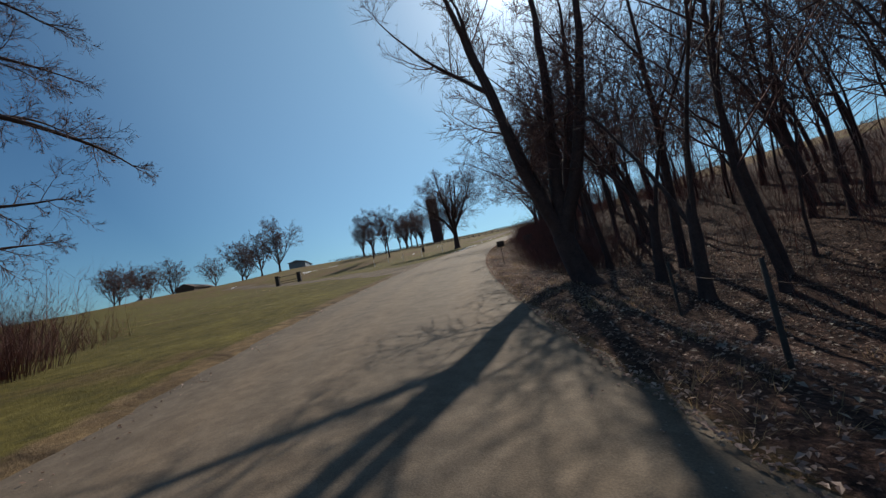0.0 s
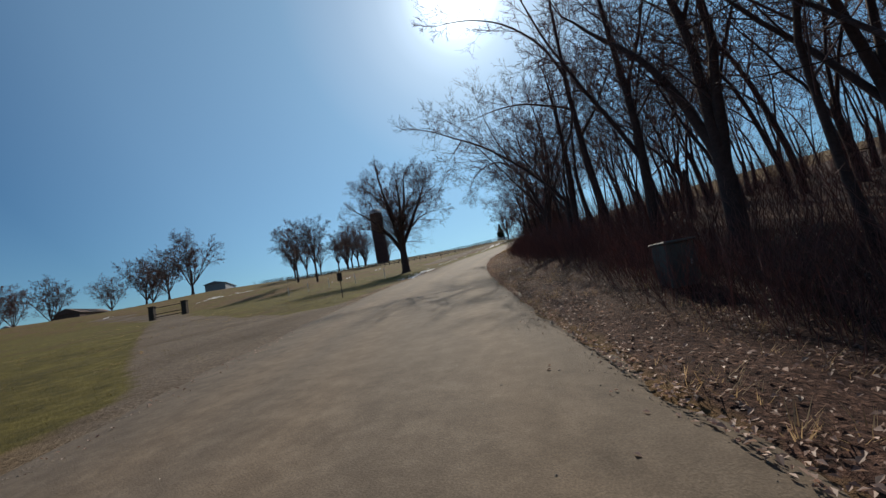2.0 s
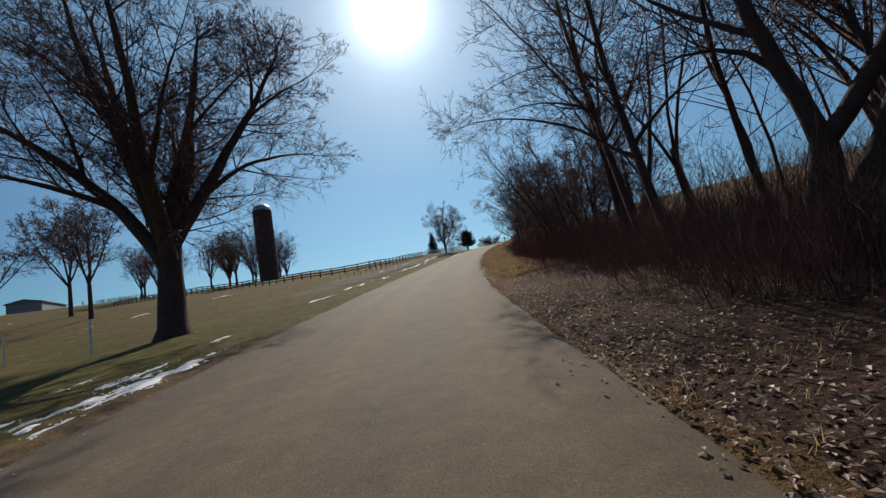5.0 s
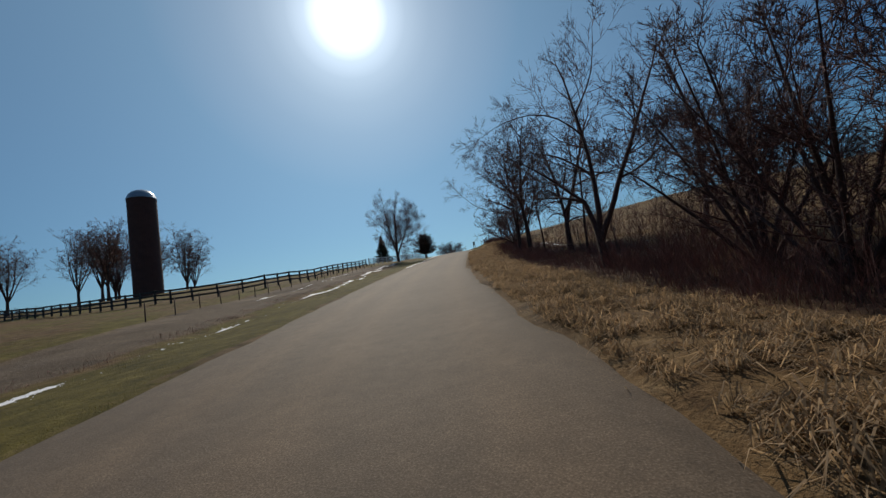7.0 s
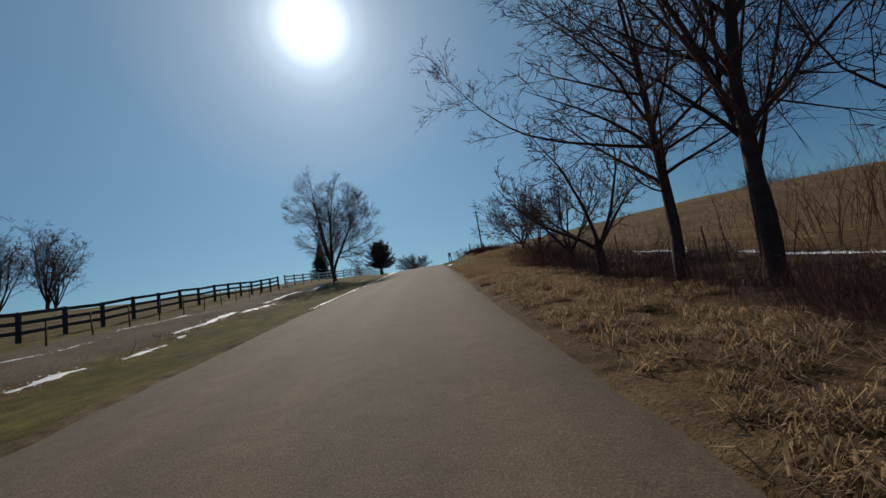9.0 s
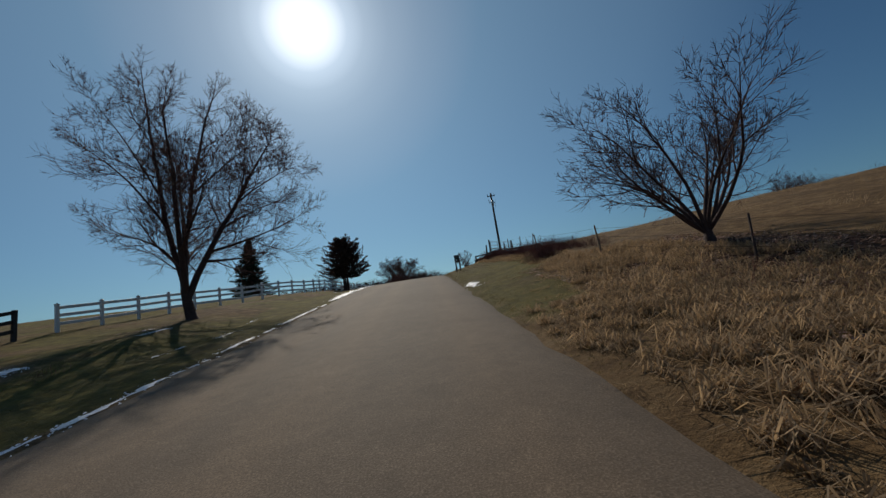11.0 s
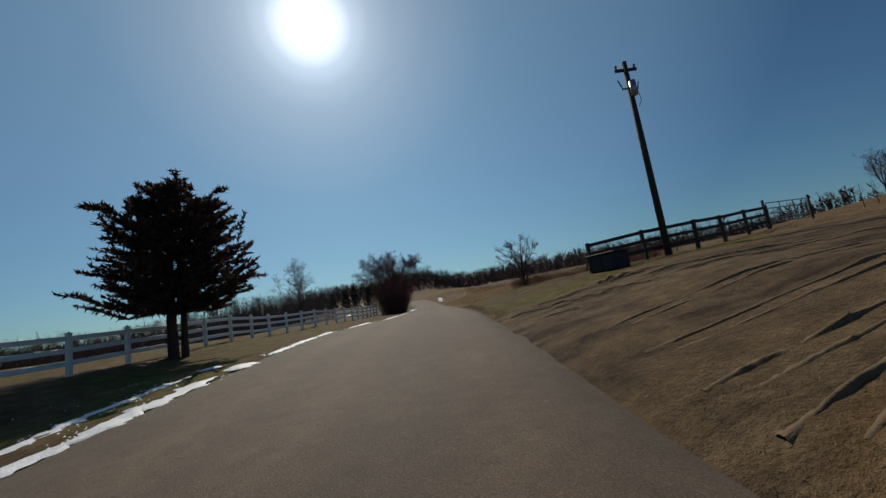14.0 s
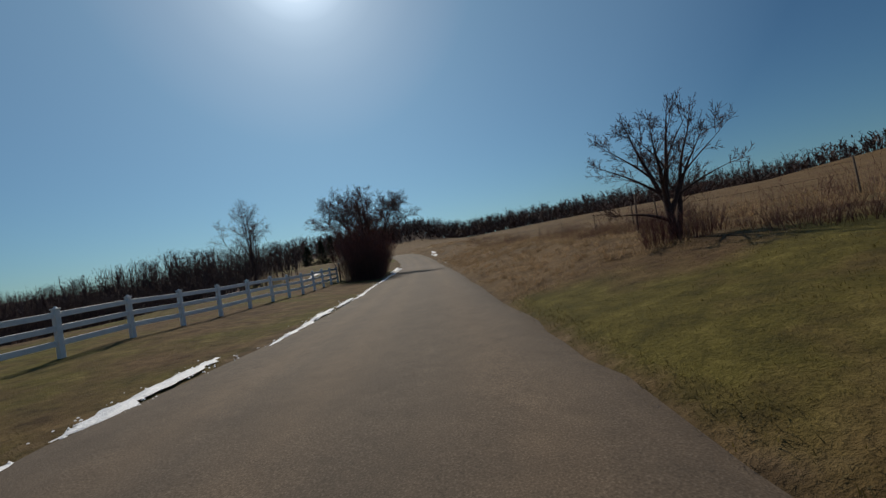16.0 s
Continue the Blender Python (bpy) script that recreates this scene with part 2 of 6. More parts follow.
def ground_material():
    m, n, l, b = material("turf_and_soil", 0.95)
    b.inputs["Specular IOR Level"].default_value = 0.15
    co = obj_coords(n)
    zone = n.new("ShaderNodeVertexColor")
    zone.layer_name = "zone"
    sep = n.new("ShaderNodeSeparateColor")
    l.new(zone.outputs[0], sep.inputs[0])
    n1, n2, n3 = noise_tex(n, l, 0.25, 5, 0.6, co), noise_tex(n, l, 2.2, 5, 0.7, co), noise_tex(n, l, 18, 4, 0.75, co)
    dry = ramp(n, l, n2, [(0.3, (0.075, 0.043, 0.020)), (0.5, (0.155, 0.096, 0.044)), (0.72, (0.25, 0.166, 0.083))])
    green = ramp(n, l, n2, [(0.3, (0.055, 0.046, 0.010)), (0.55, (0.110, 0.091, 0.019)), (0.75, (0.190, 0.154, 0.044))])
    soil = ramp(n, l, n2, [(0.3, (0.080, 0.052, 0.030)), (0.5, (0.145, 0.097, 0.052)), (0.75, (0.22, 0.154, 0.086))])
    # ruts and clods of the bare soil
    turned = n.new("ShaderNodeMapping")
    turned.inputs["Rotation"].default_value, turned.inputs["Scale"].default_value = (0, 0, 0.25), (0.35, 1.3, 1)
    l.new(co, turned.inputs[0])
    rut = noise_tex(n, l, 1.0, 5, 0.65, turned.outputs[0], 0.6)
    soil = blend(n, l, 1.0, soil, ramp(n, l, rut, [(0.36, (0.42, 0.40, 0.38)), (0.5, (0.95, 0.95, 0.95)), (0.7, (1.2, 1.17, 1.1))]), "MULTIPLY")
    grit = ramp(n, l, n3, [(0.3, (0.094, 0.072, 0.055)), (0.5, (0.142, 0.110, 0.084)), (0.75, (0.21, 0.168, 0.132))])
    soil = blend(n, l, zone.outputs["Alpha"], soil, grit)
    leaf = ramp(n, l, n3, [(0.34, (0.022, 0.011, 0.009)), (0.52, (0.066, 0.034, 0.026)), (0.7, (0.16, 0.092, 0.070))])

    def mask(channel, wob, spread):
        a = n.new("ShaderNodeMath")
        a.operation = "MULTIPLY_ADD"
        l.new(wob, a.inputs[0])
        a.inputs[1].default_value = spread
        l.new(channel, a.inputs[2])
        c = n.new("ShaderNodeMapRange")
        c.inputs[1].default_value, c.inputs[2].default_value = 0.42 + spread / 2, 0.58 + spread / 2
        l.new(a.outputs[0], c.inputs[0])
        return c.outputs[0]
    col = blend(n, l, mask(sep.outputs[1], n1, 0.9), dry, green)
    col = blend(n, l, mask(sep.outputs[0], n2, 0.5), col, soil)
    col = blend(n, l, mask(sep.outputs[2], n2, 0.5), col, leaf)
    col = blend(n, l, 1.0, col, ramp(n, l, n1, [(0.3, (0.60, 0.58, 0.55)), (0.7, (1.15, 1.14, 1.12))]), "MULTIPLY")
    fine = ramp(n, l, n3, [(0.3, (0.62, 0.62, 0.62)), (0.7, (1.3, 1.3, 1.3))])
    col = blend(n, l, 0.8, col, fine, "MULTIPLY")
    l.new(col, b.inputs["Base Color"])
    bump(n, l, b, n3, 0.7, 0.06)
    return m


def road_material():
    m, n, l, b = material("chip_seal_road", 0.85)
    b.inputs["Specular IOR Level"].default_value = 0.25
    co = obj_coords(n)
    att = n.new("ShaderNodeVertexColor")
    att.layer_name = "zone"
    sep = n.new("ShaderNodeSeparateColor")
    l.new(att.outputs[0], sep.inputs[0])
    n1, n2, n3 = noise_tex(n, l, 0.35, 4, 0.6, co), noise_tex(n, l, 3.5, 5, 0.7, co), noise_tex(n, l, 70, 2, 0.6, co)
    tar = ramp(n, l, n3, [(0.3, (0.070, 0.050, 0.034)), (0.55, (0.114, 0.084, 0.059)), (0.75, (0.172, 0.131, 0.095))])
    worn = ramp(n, l, n2, [(0.3, (0.75, 0.75, 0.75)), (0.7, (1.2, 1.18, 1.15))])
    tar = blend(n, l, 0.7, tar, worn, "MULTIPLY")
    grav = ramp(n, l, n2, [(0.3, (0.084, 0.062, 0.044)), (0.5, (0.116, 0.087, 0.062)), (0.72, (0.156, 0.120, 0.088))])
    speck = ramp(n, l, n3, [(0.3, (0.7, 0.7, 0.7)), (0.7, (1.25, 1.25, 1.25))])
    grav = blend(n, l, 0.8, grav, speck, "MULTIPLY")
    col = blend(n, l, sep.outputs[0], tar, grav)
    track = ramp(n, l, sep.outputs[1], [(0.0, (1, 1, 1)), (1.0, (1.22, 1.18, 1.12))])
    col = blend(n, l, 1.0, col, track, "MULTIPLY")
    big = ramp(n, l, n1, [(0.3, (0.88, 0.88, 0.88)), (0.7, (1.1, 1.1, 1.1))])
    col = blend(n, l, 1.0, col, big, "MULTIPLY")
    l.new(col, b.inputs["Base Color"])
    bump(n, l, b, n3, 0.4, 0.01)
    return m


M_GROUND, M_ROAD = ground_material(), road_material()
M_BARK = simple("grey_brown_bark", (0.032, 0.016, 0.014), (0.102, 0.056, 0.047), 3.0, 0.9, bump_s=0.6, bump_d=0.03)
M_TWIG = simple("reddish_twigs", (0.052, 0.024, 0.022), (0.165, 0.080, 0.070), 2.0, 0.85, island=True)
M_BRUSH = leafy("brown_brush_stems", (0.14, 0.068, 0.060), (0.31, 0.165, 0.145), 0.5)
M_NEEDLE = leafy("dark_green_needles", (0.012, 0.018, 0.010), (0.045, 0.052, 0.026), 0.25)
M_CEDAR = leafy("bronze_cedar_foliage", (0.038, 0.022, 0.018), (0.11, 0.064, 0.050), 0.25)
M_WHITE = simple("white_vinyl", (0.62, 0.63, 0.66), (0.82, 0.82, 0.82), 2.5, 0.45, bump_s=0.05)
M_BLACK = simple("black_painted_boards", (0.012, 0.012, 0.014), (0.045, 0.042, 0.042), 3.0, 0.7, bump_s=0.4)
M_WOOD = simple("weathered_wood", (0.055, 0.038, 0.028), (0.17, 0.125, 0.09), 5.0, 0.9, bump_s=0.5)
M_CLOD = simple("clods_of_soil", (0.105, 0.066, 0.032), (0.21, 0.14, 0.07), 9.0, 0.95, bump_s=0.8)
M_DARKWOOD = simple("dark_stained_wood", (0.022, 0.015, 0.012), (0.075, 0.05, 0.038), 5.0, 0.85, bump_s=0.5)
M_STAVE = simple("brown_silo_staves", (0.040, 0.014, 0.013), (0.085, 0.032, 0.028), 1.2, 0.8, bump_s=0.3)
M_DOME = simple("galvanised_dome", (0.32, 0.33, 0.35), (0.55, 0.56, 0.58), 1.5, 0.35, 0.9, bump_s=0.05)
M_STEEL = simple("galvanised_tube", (0.22, 0.22, 0.23), (0.42, 0.42, 0.43), 4.0, 0.45, 0.8, bump_s=0.05)
M_RUST = simple("rusty_steel_post", (0.035, 0.022, 0.018), (0.11, 0.06, 0.042), 6.0, 0.8, 0.3)
M_SNOW = simple("old_snow", (0.62, 0.64, 0.68), (0.88, 0.88, 0.9), 3.0, 0.6, bump_s=0.6, bump_d=0.04)
M_STONE = simple("grey_stone", (0.12, 0.105, 0.095), (0.30, 0.27, 0.245), 4.0, 0.9, bump_s=0.6)
M_GRAVEL = simple("brown_grey_gravel", (0.12, 0.096, 0.076), (0.28, 0.23, 0.185), 6.0, 0.9, bump_s=0.2, island=True)
M_PLASTIC = simple("black_plastic", (0.010, 0.010, 0.011), (0.024, 0.024, 0.026), 3.0, 0.75, bump_s=0.1)
M_BARN = simple("brown_barn_boards", (0.075, 0.045, 0.036), (0.15, 0.095, 0.075), 1.0, 0.85)
M_SIDING = simple("grey_siding", (0.17, 0.18, 0.20), (0.30, 0.31, 0.33), 1.0, 0.7)
M_CABINET = simple("dull_grey_green_metal", (0.070, 0.068, 0.058), (0.13, 0.128, 0.112), 3.0, 0.6, 0.0, bump_s=0.1)
M_ROOF = simple("grey_roofing", (0.09, 0.09, 0.10), (0.22, 0.22, 0.24), 1.0, 0.7)
M_GLASS = simple("dark_window_glass", (0.015, 0.018, 0.022), (0.03, 0.035, 0.04), 1.0, 0.15, bump_s=0.0)
M_GRASS = leafy("dry_grass_blades", (0.19, 0.125, 0.066), (0.52, 0.375, 0.225), 0.5)
M_OLIVE = leafy("olive_winter_turf", (0.064, 0.050, 0.013), (0.150, 0.115, 0.036), 0.5)
M_GREEN = leafy("winter_green_grass", (0.092, 0.077, 0.016), (0.235, 0.193, 0.054), 0.55)
# paler copy of the leaf colour: sun glints on leaves put into the colour
M_GLINT_LEAF = leafy("leaves_paled_for_sun_glints", (0.22, 0.165, 0.12), (0.55, 0.46, 0.37), 0.3, 0.55)
M_LEAF = leafy("fallen_leaves", (0.085, 0.046, 0.036), (0.58, 0.40, 0.32), 0.3, 0.6)
M_WOODS = simple("distant_bare_woods", (0.060, 0.034, 0.032), (0.125, 0.076, 0.068), 0.3, 0.95, island=True)

# ---------------------------------------------------------------- mesh helpers
def mesh_object(name, verts, faces, mat, parent=None, smooth=False, label=""):
    me = bpy.data.meshes.new(name)
    me.from_pydata(verts, [], faces)
    me.materials.append(mat)
    if smooth:
        me.shade_smooth()
    ob = new(name, me)
    if parent is not None:
        ob.parent = parent
    if label:
        ob["label"] = label
    return ob


def thing(name, at, label, category, group="", kind="", turn=0.0):
    ob = new(name)
    ob.empty_display_size = 0.2
    ob.matrix_world = pose(*at, 0, 0, turn)
    return tagged(ob, label, category, group, kind)


class Build:
    """Gathers boxes, tubes and plates into one mesh."""

    def __init__(self):
        self.v, self.f = [], []

    def box(self, c, size, rot=None, bev=0.0):
        x, y, z = (s / 2 for s in size)
        b = min(bev, x * 0.8, y * 0.8, z * 0.8)
        n = len(self.v)
        pts = []
        if b <= 0:
            pts = [(sx * x, sy * y, sz * z) for sz in (-1, 1) for sx, sy in ((-1, -1), (1, -1), (1, 1), (-1, 1))]
            fs = [(3, 2, 1, 0), (4, 5, 6, 7), (0, 1, 5, 4), (1, 2, 6, 5), (2, 3, 7, 6), (3, 0, 4, 7)]
        else:
            ring = [(-x + b, -y), (x - b, -y), (x, -y + b), (x, y - b), (x - b, y), (-x + b, y), (-x, y - b), (-x, -y + b)]
            ins = [(px * (1 - b / x), py * (1 - b / y)) for px, py in ring]
            pts = [(*p, -z) for p in ins] + [(*p, -z + b) for p in ring] + [(*p, z - b) for p in ring] + [(*p, z) for p in ins]
            fs = [tuple(range(7, -1, -1)), tuple(range(24, 32))]
            for r in range(3):
                fs += [(r * 8 + i, r * 8 + (i + 1) % 8, r * 8 + 8 + (i + 1) % 8, r * 8 + 8 + i) for i in range(8)]
        for p in pts:
            q = Vector(p)
            if rot is not None:
                q = rot @ q
            self.v.append((q.x + c[0], q.y + c[1], q.z + c[2]))
        self.f += [tuple(n + i for i in f) for f in fs]
        return self

    def bar(self, a, b, w, h, bev=0.0):
        """A board from a to b, w thick and h high."""
        a, b = Vector(a), Vector(b)
        d = b - a
        rot = Matrix((d.normalized(), Vector((-d.y, d.x, 0)).normalized(), Vector((0, 0, 1)))).transposed()
        rot = Matrix(((rot[0][0], rot[0][1], 0), (rot[1][0], rot[1][1], 0), (rot[2][0], 0, 1)))
        return self.box((a + b) / 2, (d.length, w, h), rot, bev)

    def tube(self, pts, radii, sides=6, cap=True):
        n0 = len(self.v)
        pts = [Vector(p) for p in pts]
        up = Vector((0.31, 0.87, 0.2))
        for i, p in enumerate(pts):
            d = (pts[min(i + 1, len(pts) - 1)] - pts[max(i - 1, 0)]).normalized()
            a = d.cross(up)
            if a.length < 1e-3:
                a = d.cross(Vector((1, 0, 0)))
            a.normalize()
            b = d.cross(a)
            for k in range(sides):
                t = 2 * math.pi * k / sides
                q = p + (a * math.cos(t) + b * math.sin(t)) * radii[i]
                self.v.append((q.x, q.y, q.z))
        for i in range(len(pts) - 1):
            for k in range(sides):
                a, b = n0 + i * sides + k, n0 + i * sides + (k + 1) % sides
                self.f.append((a, b, b + sides, a + sides))
        if cap:
            self.f.append(tuple(range(n0 + sides - 1, n0 - 1, -1)))
            self.f.append(tuple(range(len(self.v) - sides, len(self.v))))
        return self

    def spike(self, p, way, r):
        """A thin tapering twig, slightly bowed."""
        a = way.cross(Vector((0.37, 0.21, 0.9)))
        if a.length < 1e-5:
            a = way.cross(Vector((1, 0, 0)))
        a.normalize()
        b = way.cross(a).normalized()
        n = len(self.v)
        e = p + way
        self.v += [tuple(p + a * r), tuple(p - a * (r * 0.5) + b * (r * 0.87)), tuple(p - a * (r * 0.5) - b * (r * 0.87)), tuple(e)]
        self.f += [(n, n + 1, n + 3), (n + 1, n + 2, n + 3), (n + 2, n, n + 3)]

    def tri(self, a, b, c):
        n = len(self.v)
        self.v += [tuple(a), tuple(b), tuple(c)]
        self.f.append((n, n + 1, n + 2))

    def lathe(self, profile, sides=24):
        """A solid of revolution from (radius, height) pairs."""
        n = len(self.v)
        for r, z in profile:
            for k in range(sides):
                t = 2 * math.pi * k / sides
                self.v.append((r * math.cos(t), r * math.sin(t), z))
        for i in range(len(profile) - 1):
            for k in range(sides):
                a, b = n + i * sides + k, n + i * sides + (k + 1) % sides
                self.f.append((a, b, b + sides, a + sides))
        return self

    def done(self, name, mat, parent=None, smooth=False, label=""):
        return mesh_object(name, self.v, self.f, mat, parent, smooth, label)


# ---------------------------------------------------------------- ground and road
def graded(fine0, fine1, step, lo, hi, grow=1.22):
    mid = list(np.arange(fine0, fine1 + 1e-6, step))
    out, d = [], step
    while (mid[0] if not out else out[-1]) > lo:
        d *= grow
        out.append((mid[0] if not out else out[-1]) - d)
    back_, d = [], step
    while (mid[-1] if not back_ else back_[-1]) < hi:
        d *= grow
        back_.append((mid[-1] if not back_ else back_[-1]) + d)
    return np.array(out[::-1] + mid + back_)


def soft(v, a, b, w):
    """1 between a and b, fading over w on either side."""
    return np.clip((v - a) / w + 0.5, 0, 1) * np.clip((b - v) / w + 0.5, 0, 1)


def zones(s, l, x, y):
    """Bare soil, greenness and leaf litter (on the verge also painted shade between tussocks), each 0 to 1."""
    left, right = l < -1.4, l >= -1.4
    green = np.full(len(s), 0.35)
    green = np.where(left, 0.62 * soft(s, -200, 75, 8) + 0.50 * soft(s, 75, 900, 8), green)
    green = np.where(left, np.maximum(green, 0.72 * soft(l, -8, 0, 1.5) * soft(s, 75, 150, 8)), green)
    green = np.where(right, 0.35 - 0.30 * soft(s, 60, 900, 6) + 0.13 * soft(l, 6, 900, 2), green)
    green = np.where(right, np.maximum(green, 0.62 * soft(l, 0, np.interp(s, [124, 136], [2.4, 5.4]), 1.2) * soft(s, 126, 152, 5)), green)
    green = np.where(right, np.maximum(green, 0.54 * soft(l, 0, 12.0, 2.0) * soft(s, 161.0, 175.5, 2)), green)
    green = np.where(left, np.maximum(green, 0.85 * soft(l, -19, -5.2, 3.0) * soft(s, 8, 40, 8)), green)
    soil = 0.9 * soft(l, -13.5, -8.3, 1.0) * soft(s, 80, 130, 6)
    # the side drive to the gate on the left, and the field entrance on the right
    way = np.array([(-13.5, 24.3), (-20.5, 26.3), (-25.5, 28.6), (-31, 31.6), (-45, 39.6), (-60, 48.5), (-80, 60.5), (-120, 72)])
    gap = np.full(len(s), 1e9)
    for a, b in zip(way, way[1:]):
        u = b - a
        t = np.clip(((x - a[0]) * u[0] + (y - a[1]) * u[1]) / (u @ u), 0, 1)
        gap = np.minimum(gap, np.hypot(x - a[0] - t * u[0], y - a[1] - t * u[1]))
    soil = np.maximum(soil, np.clip(1.25 - np.maximum(gap - 1.2 - 2.2 * np.exp(-np.clip(-l - 4, 0, 60) / 4), 0) / 1.4, 0, 1) * (l < -3.5))
    wide = 3.5 + 2.5 * np.exp(-np.clip(l, 0, 90) / 3)
    off = s - 156.4 - 0.10 * l
    wide = np.where(off < 0, np.minimum(wide, 3.5 + 0.9 * np.exp(-np.clip(l - 1.5, 0, 90) / 1.2)), wide)
    soil = np.maximum(soil, np.clip((wide - np.abs(off)) / 1.0 + 0.5, 0, 1) * soft(l, 0.5, 30, 1.5))
    soil = np.maximum(soil, 0.75 * soft(l, -5.4, -3.5, 1.2) * (s < 62))
    soil = np.maximum(soil, 0.62 * soft(l, 1.0, 2.0, 0.7) * (s > 60))
    edge = l - left_edge(s)
    soil = np.maximum(soil, 0.62 * soft(edge, -0.65, 0.4, 0.7) * (s > 60))
    leaf = soft(l, 1.6, 40, 1.0) * soft(s, -300, 66, 12) * np.clip(1.3 - np.clip(l - 8, 0, 99) / 40, 0, 1)
    # dark litter tone on the open verge puts shade between tussocks into the colour
    leaf = np.maximum(leaf, (0.44 + 0.2 * soft(l, 5.2, 99, 1.5)) * soft(l, 1.9, 9.5, 1.0) * soft(s, 66, 127, 6))
    leaf = np.maximum(leaf, 0.55 * soft(l, 3.6, 9.5, 1.2) * soft(s, 121, 134.5, 2))
    leaf = np.maximum(leaf, np.where((y > 312 - 0.124 * x) | ((l < -24) & (s > 168)), 1.0, 0.0))
    gravel = np.clip(1.25 - np.maximum(gap - 1.5 - 3.0 * np.exp(-np.clip(-l - 4, 0, 60) / 4), 0) / 1.2, 0, 1) * (l < -3.5)
    gravel = np.maximum(gravel, 0.8 * soft(l, -13.5, -8.3, 1.0) * soft(s, 80, 130, 6))
    return soil, green, leaf, gravel


def make_ground():
    gx, gy = graded(-46, 14, 0.7, -1900, 1900), graded(-14, 212, 0.7, -900, 3200)
    X, Y = np.meshgrid(gx, gy)
    xs, ys = X.ravel(), Y.ravel()
    s, l, z0 = lane(xs, ys)
    z = ground_z(xs, ys)
    inside = (l > left_edge(s) - 0.05) & (l < 1.5) & (s > -60) & (s < 380)
    z = np.where(inside, z - 0.10, z)
    nx, ny = len(gx), len(gy)
    faces = [(j * nx + i, j * nx + i + 1, (j + 1) * nx + i + 1, (j + 1) * nx + i) for j in range(ny - 1) for i in range(nx - 1)]
    ob = mesh_object("ground", list(zip(xs, ys, z)), faces, M_GROUND, smooth=True)
    soil, green, leaf, gravel = zones(s, l, xs, ys)
    col = ob.data.color_attributes.new("zone", "FLOAT_COLOR", "POINT")
    col.data.foreach_set("color", np.stack([soil, green, leaf, gravel], 1).astype(np.float32).ravel())
    tagged(ob, "rolling winter pasture with brown turf and leaf litter", "ground", kind="structure")


def make_road():
    st = np.arange(-58, 375, 0.7)
    offs = np.array([-4.75, -4.3, -4.05, -3.5, -2.9, -2.2, -1.5, -0.8, -0.1, 0.5, 1.05, 1.3, 1.6])
    lift = np.array([-0.09, 0.0, 0.015, 0.02, 0.03, 0.04, 0.045, 0.04, 0.03, 0.02, 0.015, 0.0, -0.09])
    verts, faces, zc = [], [], []
    for i, s in enumerate(st):
        e1, e2 = (0.16 * noise.noise((s * 0.35, k, 0.0)) + 0.16 * noise.noise((s * 0.93, k, 3.0)) for k in (1.0, 9.0))
        for k, (o, up) in enumerate(zip(offs, lift)):
            q = o + (e1 if k < 3 else e2 if k > 9 else 0.0)
            q = q if q > 0 else q * float(left_edge(s)) / -4.3
            x, y = place(s, q)
            grav = float(np.clip((62 - s) / 22, 0, 1))
            verts.append((x, y, 0.0))
            track = math.exp(-((o + 2.9) / 0.35) ** 2) + math.exp(-((o + 1.5) / 0.35) ** 2) + math.exp(-((o - 0.5) / 0.4) ** 2)
            zc.append((up, grav, min(track, 1.0), s, o))
    xs, ys = np.array([v[0] for v in verts]), np.array([v[1] for v in verts])
    s, l, z0 = lane(xs, ys)
    far = ground_z(xs, ys) - z0 - cross(s, l)
    verts = [(x, y, a + b + c[0] + (0.03 * noise.noise((x * 1.3, y * 1.3, 0)) * c[1])) for x, y, a, b, c in zip(xs, ys, z0, far, zc)]
    w = len(offs)
    faces = [(i * w + k, i * w + k + 1, (i + 1) * w + k + 1, (i + 1) * w + k) for i in range(len(st) - 1) for k in range(w - 1)]
    ob = mesh_object("road", verts, faces, M_ROAD, smooth=True)
    col = ob.data.color_attributes.new("zone", "FLOAT_COLOR", "POINT")
    col.data.foreach_set("color", np.array([(c[1], c[2], 0, 1) for c in zc], np.float32).ravel())
    tagged(ob, "narrow brown-grey country lane climbing a hill", "road", kind="structure")


make_ground()
make_road()

